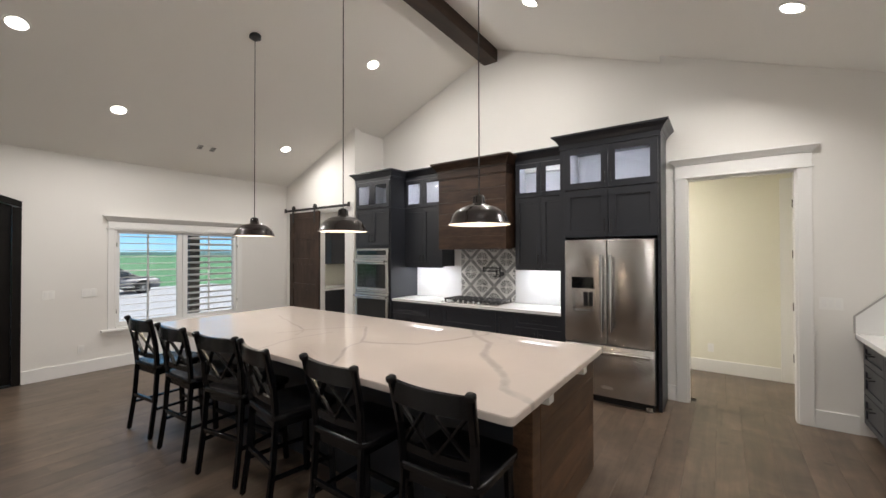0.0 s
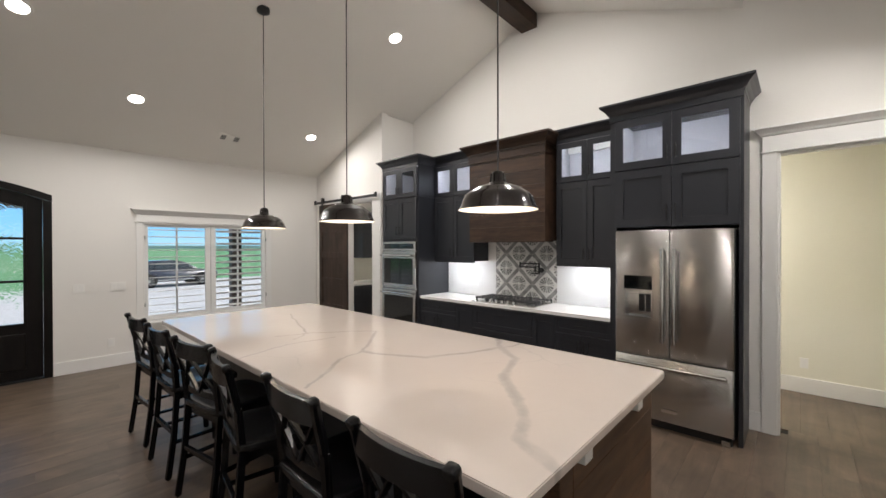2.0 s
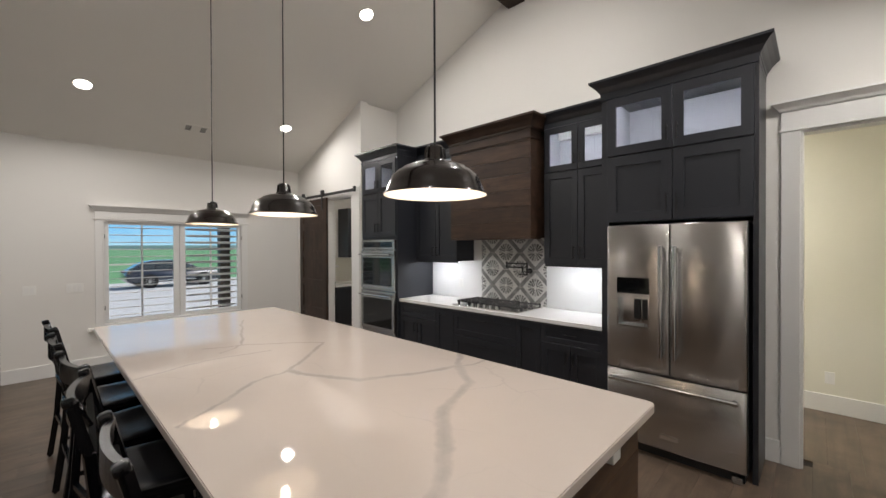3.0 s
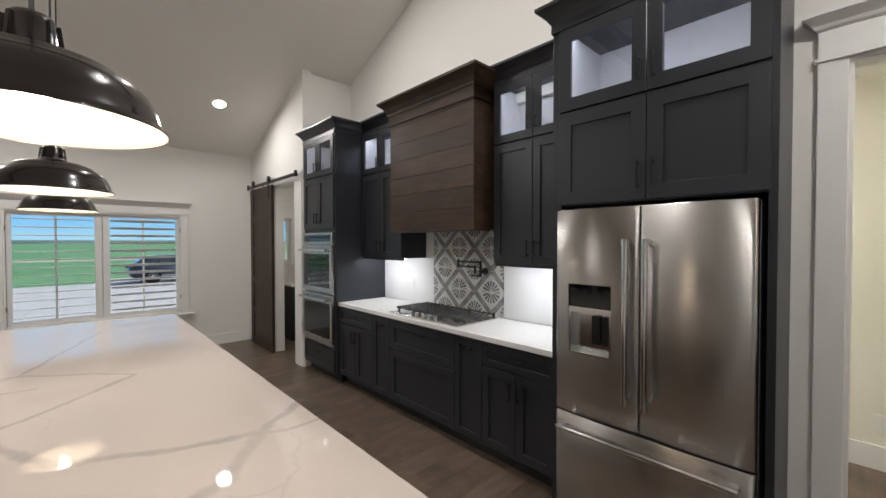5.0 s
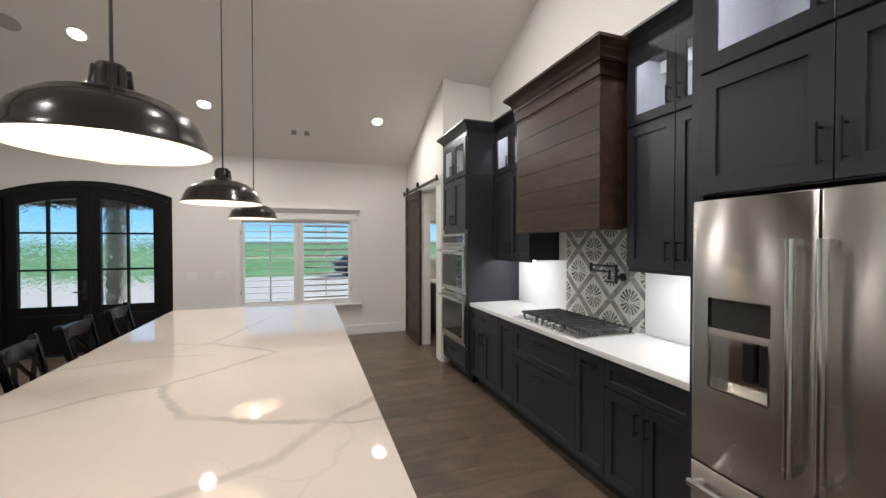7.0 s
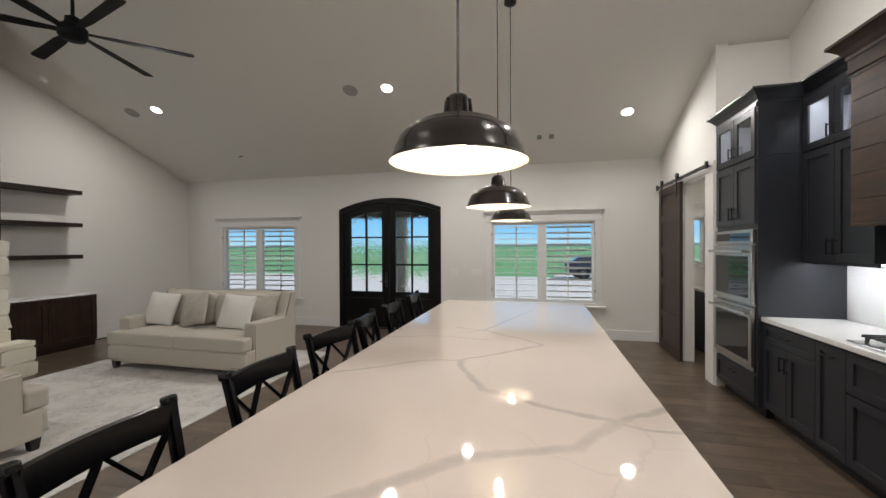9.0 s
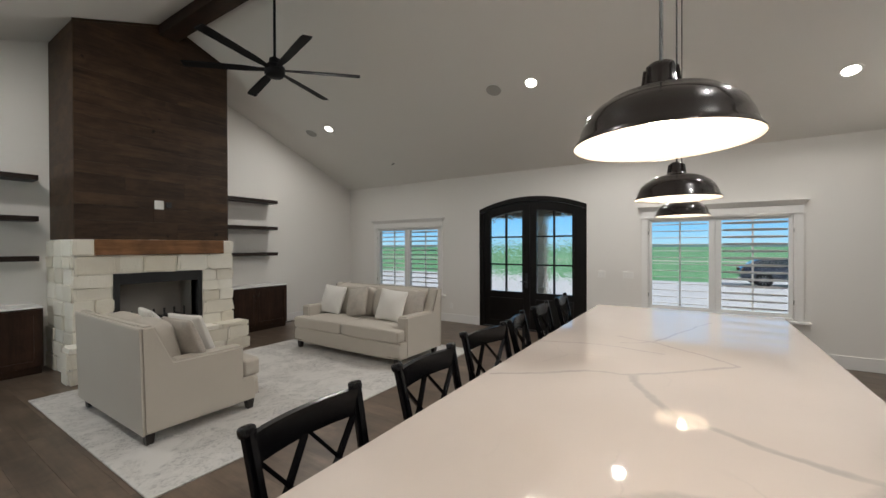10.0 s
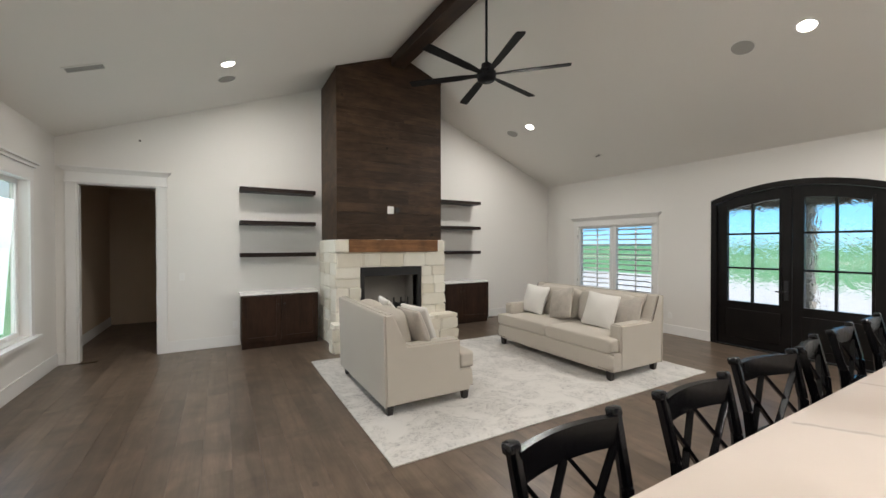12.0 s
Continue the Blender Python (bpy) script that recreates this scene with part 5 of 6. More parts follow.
# ---- lamps, grilles and vents in the ceiling ----
def slope_pose(x, y):
    a = math.degrees(math.atan((PEAK - EAVE_F) / (RIDGE - FRONT))) if x < RIDGE else -math.degrees(math.atan((PEAK - EAVE_R) / (REAR - RIDGE)))
    return pose(x, y, roof_z(x), 0, -a, 0)


def downlight(x, y, watts=CAN_W, spread=180):
    t = thing("downlight", "white recessed ceiling downlight, lit", "ceiling light", group="recessed downlights")
    t.matrix_basis = slope_pose(x, y)
    part("trim_ring", lathe(bmesh.new(), [(0.098, -0.001), (0.096, -0.007), (0.078, -0.007), (0.072, -0.001)], 36), PLATE, t)
    part("lens", lathe(bmesh.new(), [(0.073, -0.003), (0.0, -0.003)], 36), LENS, t)
    m = slope_pose(x, y)
    p = m @ Vector((0, 0, -0.012))
    area_lamp("downlight_lamp", p, m @ Vector((0, 0, -1)), 0.14, 0.14, watts, (1.0, 0.95, 0.89), True, spread)


# the one at (-0.45, 2.8) is unseen, mirrored from the others to brighten the room
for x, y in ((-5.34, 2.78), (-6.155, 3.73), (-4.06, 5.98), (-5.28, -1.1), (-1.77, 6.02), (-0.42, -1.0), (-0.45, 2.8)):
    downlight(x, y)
downlight(-6.15, 5.98, 20.0, 170)
downlight(0.30, 6.09, 25.0, 145)
for x, y in ((-5.31, 2.25), (-5.28, -1.59), (-0.41, -1.48)):
    t = thing("ceiling_speaker", "round grey in-ceiling speaker grille", "speaker", group="ceiling speakers")
    t.matrix_basis = slope_pose(x, y)
    part("grille", lathe(bmesh.new(), [(0.105, -0.001), (0.104, -0.006), (0.0, -0.006)], 36), GRILLE, t)
    part("rim", lathe(bmesh.new(), [(0.114, -0.001), (0.112, -0.008), (0.106, -0.008), (0.105, -0.001)], 36), PLATE, t)
def ceiling_vent(x, y, turn, mouths, half, label):
    """A white register with its slatted mouths, given as spans along its length."""
    t = thing("ceiling_vent", label, "air vent", group="ceiling vents")
    t.matrix_basis = slope_pose(x, y) @ pose(0, 0, 0, 0, 0, turn)
    e = mouths[-1][1] + 0.02
    bm = boxes((-e, e, -half - 0.02, -half, -0.008, -0.001), (-e, e, half, half + 0.02, -0.008, -0.001))
    cuts = [-e] + [v for m in mouths for v in m] + [e]
    for a, b in zip(cuts[::2], cuts[1::2]):
        box(bm, a, b, -half, half, -0.008, -0.001)
    part("frame", bm, CEIL, t)
    for a, b in mouths:
        # a flat dark sheet, the shade inside the mouth put into its colour
        part("duct_shade", boxes((a, b, -half, half, -0.002, -0.001)), VENT_SHADE, t)
        n = max(2, round(half / 0.012))
        for k in range(n):
            v = -half + 2 * half * (k + 0.5) / n
            part("slat", boxes((a, b, v - 0.004, v + 0.004, -0.0075, -0.003)), GRILLE, t)


ceiling_vent(-6.54, 4.895, 90, ((-0.125, -0.055), (0.055, 0.125)), 0.06, "white ceiling register with two small slatted mouths")
ceiling_vent(-6.50, -0.583, 70, ((-0.06, 0.06),), 0.022, "narrow slatted ceiling air vent")
ceiling_vent(0.8, -0.64, 0, ((-0.15, 0.15),), 0.055, "white louvred ceiling air vent")

# light strips of the cabinets
for x0, x1 in ((-4.395, -3.64), (-2.42, -1.692)):
    area_lamp("under_cabinet_light", ((x0 + x1) / 2, 7.11, 1.403), ((x0 + x1) / 2, 7.20, 0.9), x1 - x0 - 0.1, 0.03, STRIP_W, (0.95, 0.97, 1.0))
    area_lamp("cabinet_light", ((x0 + x1) / 2, 7.10, 2.815), ((x0 + x1) / 2, 7.2, 2.3), x1 - x0 - 0.12, 0.02, GLOW_W, (0.90, 0.92, 1.0))
area_lamp("cabinet_light", (-4.805, 6.75, 2.80), (-4.805, 6.95, 2.3), 0.6, 0.02, GLOW_W * 0.5, (0.90, 0.92, 1.0))
area_lamp("cabinet_light", (-1.155, 6.75, 2.82), (-1.155, 6.95, 2.3), 0.85, 0.02, GLOW_W * 1.3, (0.90, 0.92, 1.0))
# hall and pantry ceiling lights; both fixtures are unseen, added to light these rooms
for nm, x, y, z, w, col in (("hall_light", -1.55, 7.9, 2.74, HALL_W, (1.0, 0.95, 0.84)), ("pantry_fill_light", -6.0, 7.6, 2.75, PANTRY_W, (1.0, 0.93, 0.82))):
    t = thing("flush_light", "round flush ceiling light, lit, added out of view", "ceiling light", (x, y, z))
    part("lens", lathe(bmesh.new(), [(0.08, 0.0), (0.078, -0.006), (0.0, -0.006)], 32), LENS, t)
    area_lamp(nm, (x, y, z - 0.02), (x, y, 0), 0.15, 0.15, w, col, True)

# ---- ceiling fan ----
fan = thing("ceiling_fan", "large matte black six-blade ceiling fan", "ceiling fan", (-2.94, 0.76, 3.49))
part("downrod", rod(bmesh.new(), (0, 0, 0.12), (0, 0, 1.0), 0.014), FAN, fan)
part("canopy", lathe(bmesh.new(), [(0, 0.94), (0.03, 0.945), (0.07, 0.99), (0.07, 1.012), (0, 1.012)], 28), FAN, fan)
part("motor", lathe(bmesh.new(), [(0, -0.075), (0.085, -0.07), (0.105, -0.045), (0.105, 0.03), (0.085, 0.05), (0.06, 0.07), (0.055, 0.12), (0.03, 0.135), (0, 0.135)], 32), FAN, fan, smooth=True)
for k in range(6):
    a = radians(134 + 60 * k)
    bm = bmesh.new()
    sec = [(0.09, 0.03), (0.16, 0.028), (0.30, 0.044), (0.87, 0.052), (0.91, 0.044)]
    for (r0, w0), (r1, w1) in zip(sec, sec[1:]):
        vs = []
        for r, w in ((r0, w0), (r1, w1)):
            for sx, dz in ((-1, -0.16 * w), (1, 0.16 * w)):
                for th in (-0.005, 0.005):
                    q = Matrix.Rotation(a, 3, "Z") @ Vector((r, sx * w, dz + th))
                    vs.append(bm.verts.new(q))
        for f in ((0, 1, 3, 2), (4, 6, 7, 5), (0, 4, 5, 1), (2, 3, 7, 6), (0, 2, 6, 4), (1, 5, 7, 3)):
            bm.faces.new([vs[i] for i in f])
    bmesh.ops.recalc_face_normals(bm, faces=bm.faces)
    part("blade", bm, FAN, fan)

# ---- fireplace ----
fp = thing("fireplace", "cream limestone fireplace with dark boarded chimney breast", "fireplace", (-2.77, SOUTH, 0))
SF, CF = 1.10, 1.00          # fronts of stone and boards from the wall
XL, XR = -0.93, 0.95
bx0, bx1, bz0, bz1 = -0.47, 0.57, 0.50, 1.23
part("masonry", boxes((XL + 0.014, bx0, 0.002, SF - 0.012, 0, 1.645), (bx1, XR - 0.014, 0.002, SF - 0.012, 0, 1.645), (bx0, bx1, 0.002, SF - 0.012, bz1, 1.645), (bx0, bx1, 0.002, SF - 0.03, 0, bz0 - 0.06), (bx0, bx1, 0.002, 0.55, bz0 - 0.06, bz1)), MORTAR, fp)
part("hearth_core", boxes((-1.03, 1.03, SF - 0.03, 1.32, 0, 0.40)), MORTAR, fp)
fb = part("firebox", boxes((bx0 + 0.06, bx1 - 0.06, 0.55, 0.56, bz0, bz1 - 0.1), (bx0 + 0.04, bx0 + 0.06, 0.55, SF - 0.05, bz0, bz1 - 0.1), (bx1 - 0.06, bx1 - 0.04, 0.55, SF - 0.05, bz0, bz1 - 0.1), (bx0 + 0.04, bx1 - 0.04, 0.55, SF - 0.05, bz0 - 0.06, bz0)), FIREBRICK, fp)
part("surround", boxes((bx0, bx0 + 0.06, 0.9, SF + 0.012, bz0 - 0.05, bz1), (bx1 - 0.06, bx1, 0.9, SF + 0.012, bz0 - 0.05, bz1), (bx0 + 0.06, bx1 - 0.06, 0.9, SF + 0.012, bz1 - 0.14, bz1), bev=0.004), BLACK, fp, "black metal firebox surround")
part("smoke_shelf", boxes((bx0 + 0.06, bx1 - 0.06, 0.56, 0.95, bz1 - 0.1, bz1 - 0.06)), BLACK, fp)
bm = bmesh.new()
for k in range(6):
    x = bx0 + 0.2 + k * 0.125
    bar(bm, (x, 0.72, bz0 + 0.10), (x, 1.0, bz0 + 0.10), 0.018, 0.018)
    bar(bm, (x, 1.0, bz0), (x, 1.0, bz0 + 0.22), 0.018, 0.018)
box(bm, bx0 + 0.18, bx1 - 0.2, 0.78, 0.80, bz0 + 0.0, bz0 + 0.095)
part("log_grate", bm, BLACK, fp)
# stones
stone_meshes = []
rs = random.Random(7)
for i in range(6):
    bm = bmesh.new()
    r = bmesh.ops.create_cube(bm, size=1)
    bmesh.ops.bevel(bm, geom=list(bm.edges), offset=0.085, segments=2, affect="EDGES")
    for v in bm.verts:
        v.co += Vector((rs.uniform(-1, 1), rs.uniform(-1, 1), rs.uniform(-1, 1))) * 0.045
    stone_meshes.append(mesh_of("stone", bm, STONE))


def stone(x0, x1, y0, y1, z0, z1):
    j = 0.004
    c = ((x0 + x1) / 2, (y0 + y1) / 2, (z0 + z1) / 2)
    flip = rs.choice((0, 180))
    piece("stone", rs.choice(stone_meshes), fp, pose(*c, 0, 0, flip) @ Matrix.Diagonal((x1 - x0 - j, y1 - y0 - j, z1 - z0 - j, 1)))


def courses(z0, z1, n):
    cuts = [z0]
    for i in range(n):
        cuts.append(z0 + (z1 - z0) * (i + 1) / n + (rs.uniform(-0.03, 0.03) if i < n - 1 else 0))
    return list(zip(cuts, cuts[1:]))


def run(a, b, mean):
    n = max(1, round((b - a) / mean))
    cuts = [a] + [a + (b - a) * (i + rs.uniform(-0.2, 0.2)) / n for i in range(1, n)] + [b]
    return list(zip(cuts, cuts[1:]))


for z0, z1 in courses(0.40, bz1, 5):
    for a, b in ((XL, bx0), (bx1, XR)):
        for p, q in run(a, b, rs.choice((0.24, 0.46, 0.30))):
            stone(p, q, SF - 0.07, SF + rs.uniform(0.0, 0.035), z0, z1)
for z0, z1 in courses(bz1, 1.66, 2):
    for p, q in run(XL, XR, 0.38):
        stone(p, q, SF - 0.07, SF + rs.uniform(0.0, 0.035), z0, z1)
for z0, z1 in courses(0.0, 1.66, 9):
    for s, x in ((-1, XL), (1, XR)):
        for p, q in run(0.004, SF - 0.03, 0.42):
            a, b = sorted((x + s * rs.uniform(0.0, 0.02), x - s * 0.06))
            stone(a, b, p, q, z0, z1)
for z0, z1 in courses(0.0, 0.36, 2):
    for p, q in run(-1.05, 1.05, 0.36):
        stone(p, q, 1.27, 1.34 + rs.uniform(0, 0.015), z0, z1)
    for a, b in ((-1.055, -0.99), (0.99, 1.055)):
        for p, q in run(SF - 0.03, 1.27, 0.2):
            stone(a, b, p, q, z0, z1)
for p, q in run(-1.06, 1.06, 0.42):
    stone(p, q, SF - 0.02, 1.36, 0.36, 0.43)
part("mantel", boxes((-0.77, 0.76, 0.98, SF + 0.045, 1.465, 1.662), bev=0.012), MANTEL, fp, "reddish cedar mantel beam")
# chimney breast boards
cx = -2.77
def rz_local(x):
    return roof_z(cx + x)
bm = prism(bmesh.new(), [(-0.895, 1.665), (0.895, 1.665), (0.895, rz_local(0.895) + 0.01), (RIDGE - cx, PEAK + 0.01), (-0.895, rz_local(-0.895) + 0.01)], "y", 0.002, CF - 0.016)
part("breast_core", bm, CHIMWOOD, fp)
cm = mesh_of("board", boxes((-0.5, 0.5, -0.5, 0.5, -0.5, 0.5), bev=0.008), CHIMWOOD)
z = 1.665
while z < 4.25:
    hgt = rs.choice((0.14, 0.14, 0.19, 0.24))
    top = min(z + hgt, 4.28)
    for p, q in run(-0.91, 0.91, rs.choice((0.6, 0.9, 1.8))):
        piece("board", cm, fp, Matrix.Translation(((p + q) / 2, CF - 0.008 + rs.uniform(0, 0.003), (z + top) / 2)) @ Matrix.Diagonal((q - p - 0.001, 0.018, top - z - 0.001, 1)))
    for x in (-0.903, 0.903):
        piece("board", cm, fp, Matrix.Translation((x, (CF - 0.018) / 2, (z + top) / 2)) @ Matrix.Diagonal((0.016, CF - 0.02, top - z - 0.001, 1)))
    z = top
bm = prism(bmesh.new(), [(-0.91, 4.28), (0.91, 4.28), (0.91, max(4.285, rz_local(0.91) - 0.004)), (RIDGE - cx, PEAK - 0.006), (-0.91, max(4.285, rz_local(-0.91) - 0.004))], "y", CF - 0.017, CF + 0.001)
part("gable_board", bm, CHIMWOOD, fp)
for s in (-1, 1):
    xe = s * 0.915
    part("edge_strip", bar(bmesh.new(), (xe, CF + 0.004, rz_local(xe) - 0.02), (RIDGE - cx, CF + 0.004, PEAK - 0.025), 0.012, 0.03), CHIMWOOD, fp)
ob = thing("media_outlet", "white recessed media plate with a loose black connector", "outlet", (-2.735, SOUTH + CF + 0.006, 2.145))
part("plate", boxes((-0.055, 0.055, 0, 0.01, -0.06, 0.06), bev=0.003), PLATE, ob)
part("black_box", boxes((-0.15, -0.08, 0, 0.02, -0.03, 0.045), bev=0.004), PLASTIC, ob)

# credenzas beside the fireplace
def credenza(x0, x1, label):
    w = x1 - x0
    h = w / 2
    t = thing("low_cabinet", label, "cabinet", ((x0 + x1) / 2, -2.20, 0), 180, group="low cabinets beside the fireplace")
    part("body", boxes((-h, h, 0, 0.396, 0.09, 0.815), bev=0.002), CREDENZA, t)
    part("plinth", boxes((-h + 0.01, h - 0.01, 0.03, 0.39, 0, 0.09)), CREDENZA, t)
    shaker(t, "door", -h + 0.015, 0, 0.10, 0.80, CREDENZA, 0.07)
    shaker(t, "door", 0, h - 0.015, 0.10, 0.80, CREDENZA, 0.07)
    part("top", boxes((-h - 0.012, h + 0.0, -0.03, 0.397, 0.816, 0.84), bev=0.003), COUNTER, t, "white stone top")
    for s in (-1, 1):
        part("knob", rod(bmesh.new(), (s * 0.045, -0.045, 0.66), (s * 0.045, -0.018, 0.66), 0.013), BLACK, t)


credenza(-1.71, -0.585, "dark walnut low cabinet with a white top")
credenza(-5.15, -3.83, "dark walnut low cabinet with a white top")
for x0, x1 in ((-1.70, -0.585), (-5.03, -3.85)):
    for z in (1.425, 1.925, 2.44):
        whole("floating_shelf", boxes((x0, x1, SOUTH + 0.002, -2.30, z - 0.032, z + 0.032), bev=0.003), SHELF, "dark espresso floating shelf on the wall", "shelf", group="floating shelves beside the fireplace")

# ---- sofas, pillows, rug ----
rug = whole("area_rug", boxes((-5.50, -1.372, -1.065, 1.80, 0.0005, 0.012), bev=0.004), RUG, "pale grey distressed area rug under the sofas", "rug")


def sofa(name, label, length, at, rz, trimmed=True):
    """Local: sits facing -y; origin at the middle of its footprint, on the rug."""
    t = thing(name, label, "sofa", at, rz)
    h, d = length / 2, 0.46
    foot = 0.098
    part("base", boxes((-h + 0.01, h - 0.01, -d - 0.01, d - 0.03, foot, 0.32), bev=0.02), LINEN, t)
    bm = bmesh.new()
    soft(bm, (0, -d - 0.015, 0.213), (length - 0.02, 0.07, 0.225), 8.0, 5)
    part("front_rail", bm, LINEN, t, smooth=True)
    for s in (-1, 1):
        side = [(-d + 0.11, foot), (d - 0.02, foot), (d, 0.915), (d - 0.018, 0.938), (d - 0.095, 0.938), (d - 0.235, 0.63), (-d + 0.11, 0.63)]
        bm = prism(bmesh.new(), side, "x", min(s * h, s * h - s * 0.16), max(s * h, s * h - s * 0.16))
        bmesh.ops.bevel(bm, geom=list(bm.edges), offset=0.018, segments=3, affect="EDGES")
        part("arm", bm, LINEN, t)
        for y in (-d + 0.02, d - 0.08):
            bm = rod(bmesh.new(), (s * (h - 0.08), y, 0.0), (s * (h - 0.08), y, foot + 0.004), 0.036, 0.05, 4)
            bmesh.ops.rotate(bm, verts=bm.verts, cent=(s * (h - 0.08), y, 0), matrix=Matrix.Rotation(radians(45), 3, "Z"))
            part("leg", bm, LEG, t, "dark tapered wooden leg")
    bm = bmesh.new()
    prism(bm, [(d - 0.20, foot + 0.01), (d - 0.05, foot + 0.01), (d - 0.04, 0.925), (d - 0.10, 0.925), (d - 0.14, 0.89)], "x", -h + 0.158, h - 0.158)
    prism(bm, [(d - 0.065, foot - 0.002), (d - 0.02, foot - 0.002), (d, 0.90), (d - 0.015, 0.936), (d - 0.06, 0.936)], "x", -h + 0.15, h - 0.15)
    bmesh.ops.bevel(bm, geom=list(bm.edges), offset=0.012, segments=2, affect="EDGES")
    part("back_frame", bm, LINEN, t)
    bm = prism(bmesh.new(), [(d - 0.026, foot - 0.001), (d - 0.014, foot - 0.001), (d + 0.006, 0.912), (d + 0.002, 0.926), (d - 0.008, 0.930)], "x", -h - 0.0015, h + 0.0015)
    part("back_panel", bm, LINEN, t)
    n = 2
    cw = (length - 0.33) / n
    for i in range(n):
        x = -h + 0.165 + cw * (i + 0.5)
        bm = soft(bmesh.new(), (x, -0.13, 0.40), (cw - 0.003, 0.79, 0.17), 11.0, 9, sag=0.006)
        lip = bpy.data.meshes.new("cushion_lip")
        soft(bmesh.new(), (x + (i - 0.5) * 0.15, -d + 0.02, 0.398), (cw + 0.145, 0.17, 0.166), 11.0, 9).to_mesh(lip)
        bm.from_mesh(lip)
        bpy.data.meshes.remove(lip)
        part("seat_cushion", bm, LINEN, t, smooth=True)
        part("back_cushion", soft(bmesh.new(), (x, 0.20, 0.69), (cw - 0.006, 0.20, 0.46), 5.5, 8, Matrix.Rotation(radians(-12), 3, "X")), LINEN, t, smooth=True)
    nails = bmesh.new()
    for s in (-1, 1):
        for i in range(20 if trimmed else 0):
            z = 0.64 + i * 0.0145
            bmesh.ops.create_icosphere(nails, subdivisions=1, radius=0.008, matrix=Matrix.Translation((s * h, d - 0.215 + 0.414 * (z - 0.63), z)))
    for i in range(7):
        for s in (-1, 1):
            bmesh.ops.create_icosphere(nails, subdivisions=1, radius=0.007, matrix=Matrix.Translation((s * (h - 0.035) - s * i * 0.025, -d - 0.05, 0.135)))
    part("nailheads", nails, NAIL, t, "bronze nailhead trim")
    return t


sofa("sofa", "beige linen sofa with nailhead trim and pillows", 2.10, (-4.66, 0.44, 0.012), 90)
sofa("loveseat", "beige linen loveseat seen from its plain back", 1.50, (-2.045, 0.325, 0.012), -90, False)


def cushion(name, label, material, at, size, tilt, rz, lean=0):
    bm = bmesh.new()
    soft(bm, (0, 0, 0), (size, 0.17, size), 12.0, 10)
    for v in bm.verts:
        k = min(1.0, max(abs(v.co.x), abs(v.co.z)) / (size / 2)) ** 3 * 0.55 + min(1.0, (v.co.x ** 2 + v.co.z ** 2) / (size * size / 2)) * 0.45
        v.co.y *= 1 - 0.9 * min(1.0, k ** 0.8)
        v.co.x *= 0.93 + 0.09 * (abs(v.co.z) / (size / 2)) ** 3
        v.co.z *= 0.93 + 0.09 * (abs(v.co.x) / (size / 2)) ** 3
    ob = whole(name, bm, material, label, "pillow", smooth=True, group="scatter pillows")
    ob.matrix_basis = pose(*at, 0, 0, rz) @ pose(0, 0, 0, tilt, 0, 0) @ pose(0, 0, 0, 0, lean, 0)
    return ob


for y, mt, lb, tw in ((-0.30, PILLOW, "ivory square pillow leaning on the sofa", 6), (0.25, TAUPE, "taupe patterned pillow leaning on the sofa", -10), (0.93, PILLOW, "ivory square pillow leaning on the sofa", 8)):
    cushion("pillow", lb, mt, (-4.66, y, 0.715), 0.46, -20, 90 + tw, -14 if mt is TAUPE else tw * 0.6)
cushion("pillow", "taupe bolster pillow at the sofa's end", TAUPE, (-4.80, 1.19, 0.72), 0.42, -18, 96)
for y, mt, lb, tw, x in ((0.80, TAUPE, "striped taupe pillow leaning on the loveseat", 4, -2.02), (0.62, PILLOW, "ivory pillow leaning on the loveseat", 10, -2.16), (-0.05, PILLOW, "ivory pillow leaning on the loveseat", -8, -2.10)):
    cushion("pillow", lb, mt, (x, y, 0.73), 0.46, -22, -90 + tw)

# ---- desk counter in the corner by the doorway ----
dk = thing("corner_cabinet", "charcoal drawer cabinet with a white counter", "cabinet", (0.855, 6.35, 0), -90)
part("body", boxes((-0.80, 0.80, 0.03, 0.69, 0.10, 0.855)), CAB, dk)
part("toe_kick", boxes((-0.79, 0.79, 0.09, 0.68, 0, 0.10)), BLACK, dk)
for x0, x1 in ((-0.80, -0.27), (-0.27, 0.27), (0.27, 0.80)):
    for z0, z1 in ((0.12, 0.38), (0.384, 0.64), (0.644, 0.84)):
        ob = shaker(dk, "drawer", x0, x1, z0, z1, CAB, 0.05, handle=("c", 0.13))
        ob.location.y = 0.03
whole("corner_countertop", boxes((0.82, 1.546, 5.54, 7.166, 0.857, 0.90), bev=0.004), COUNTER, "white quartz counter on the corner cabinet", "countertop")
bm = prism(bmesh.new(), [(0.812, 0.901), (1.545, 0.901), (1.545, 1.80), (0.812, 1.05)], "y", 7.148, 7.166)
rake = whole("raked_backsplash", bm, SPLASH, "white slab backsplash with a raked end", "backsplash")
part("edge_trim", bar(bar(bmesh.new(), (0.812, 7.150, 1.055), (1.545, 7.150, 1.805), 0.012, 0.012), (0.812, 7.150, 0.902), (0.812, 7.150, 1.058), 0.012, 0.012), GRILLE, rake, "grey metal edge trim")

# ---- pantry cabinets ----
pc = thing("pantry_base_cabinet", "black pantry base cabinet", "cabinet", (-6.62, 7.85, 0), 90)
part("body", boxes((-0.75, 0.75, 0.0, 0.60, 0.0, 0.875)), CAB, pc)
for i in range(3):
    shaker(pc, "door", -0.75 + i * 0.5, -0.25 + i * 0.5, 0.11, 0.86, CAB, handle=("rt", 0.13))
whole("pantry_countertop", boxes((FRONT + 0.002, -6.595, 7.08, 8.615, 0.876, 0.915), bev=0.004), COUNTER, "white countertop in the pantry", "countertop")
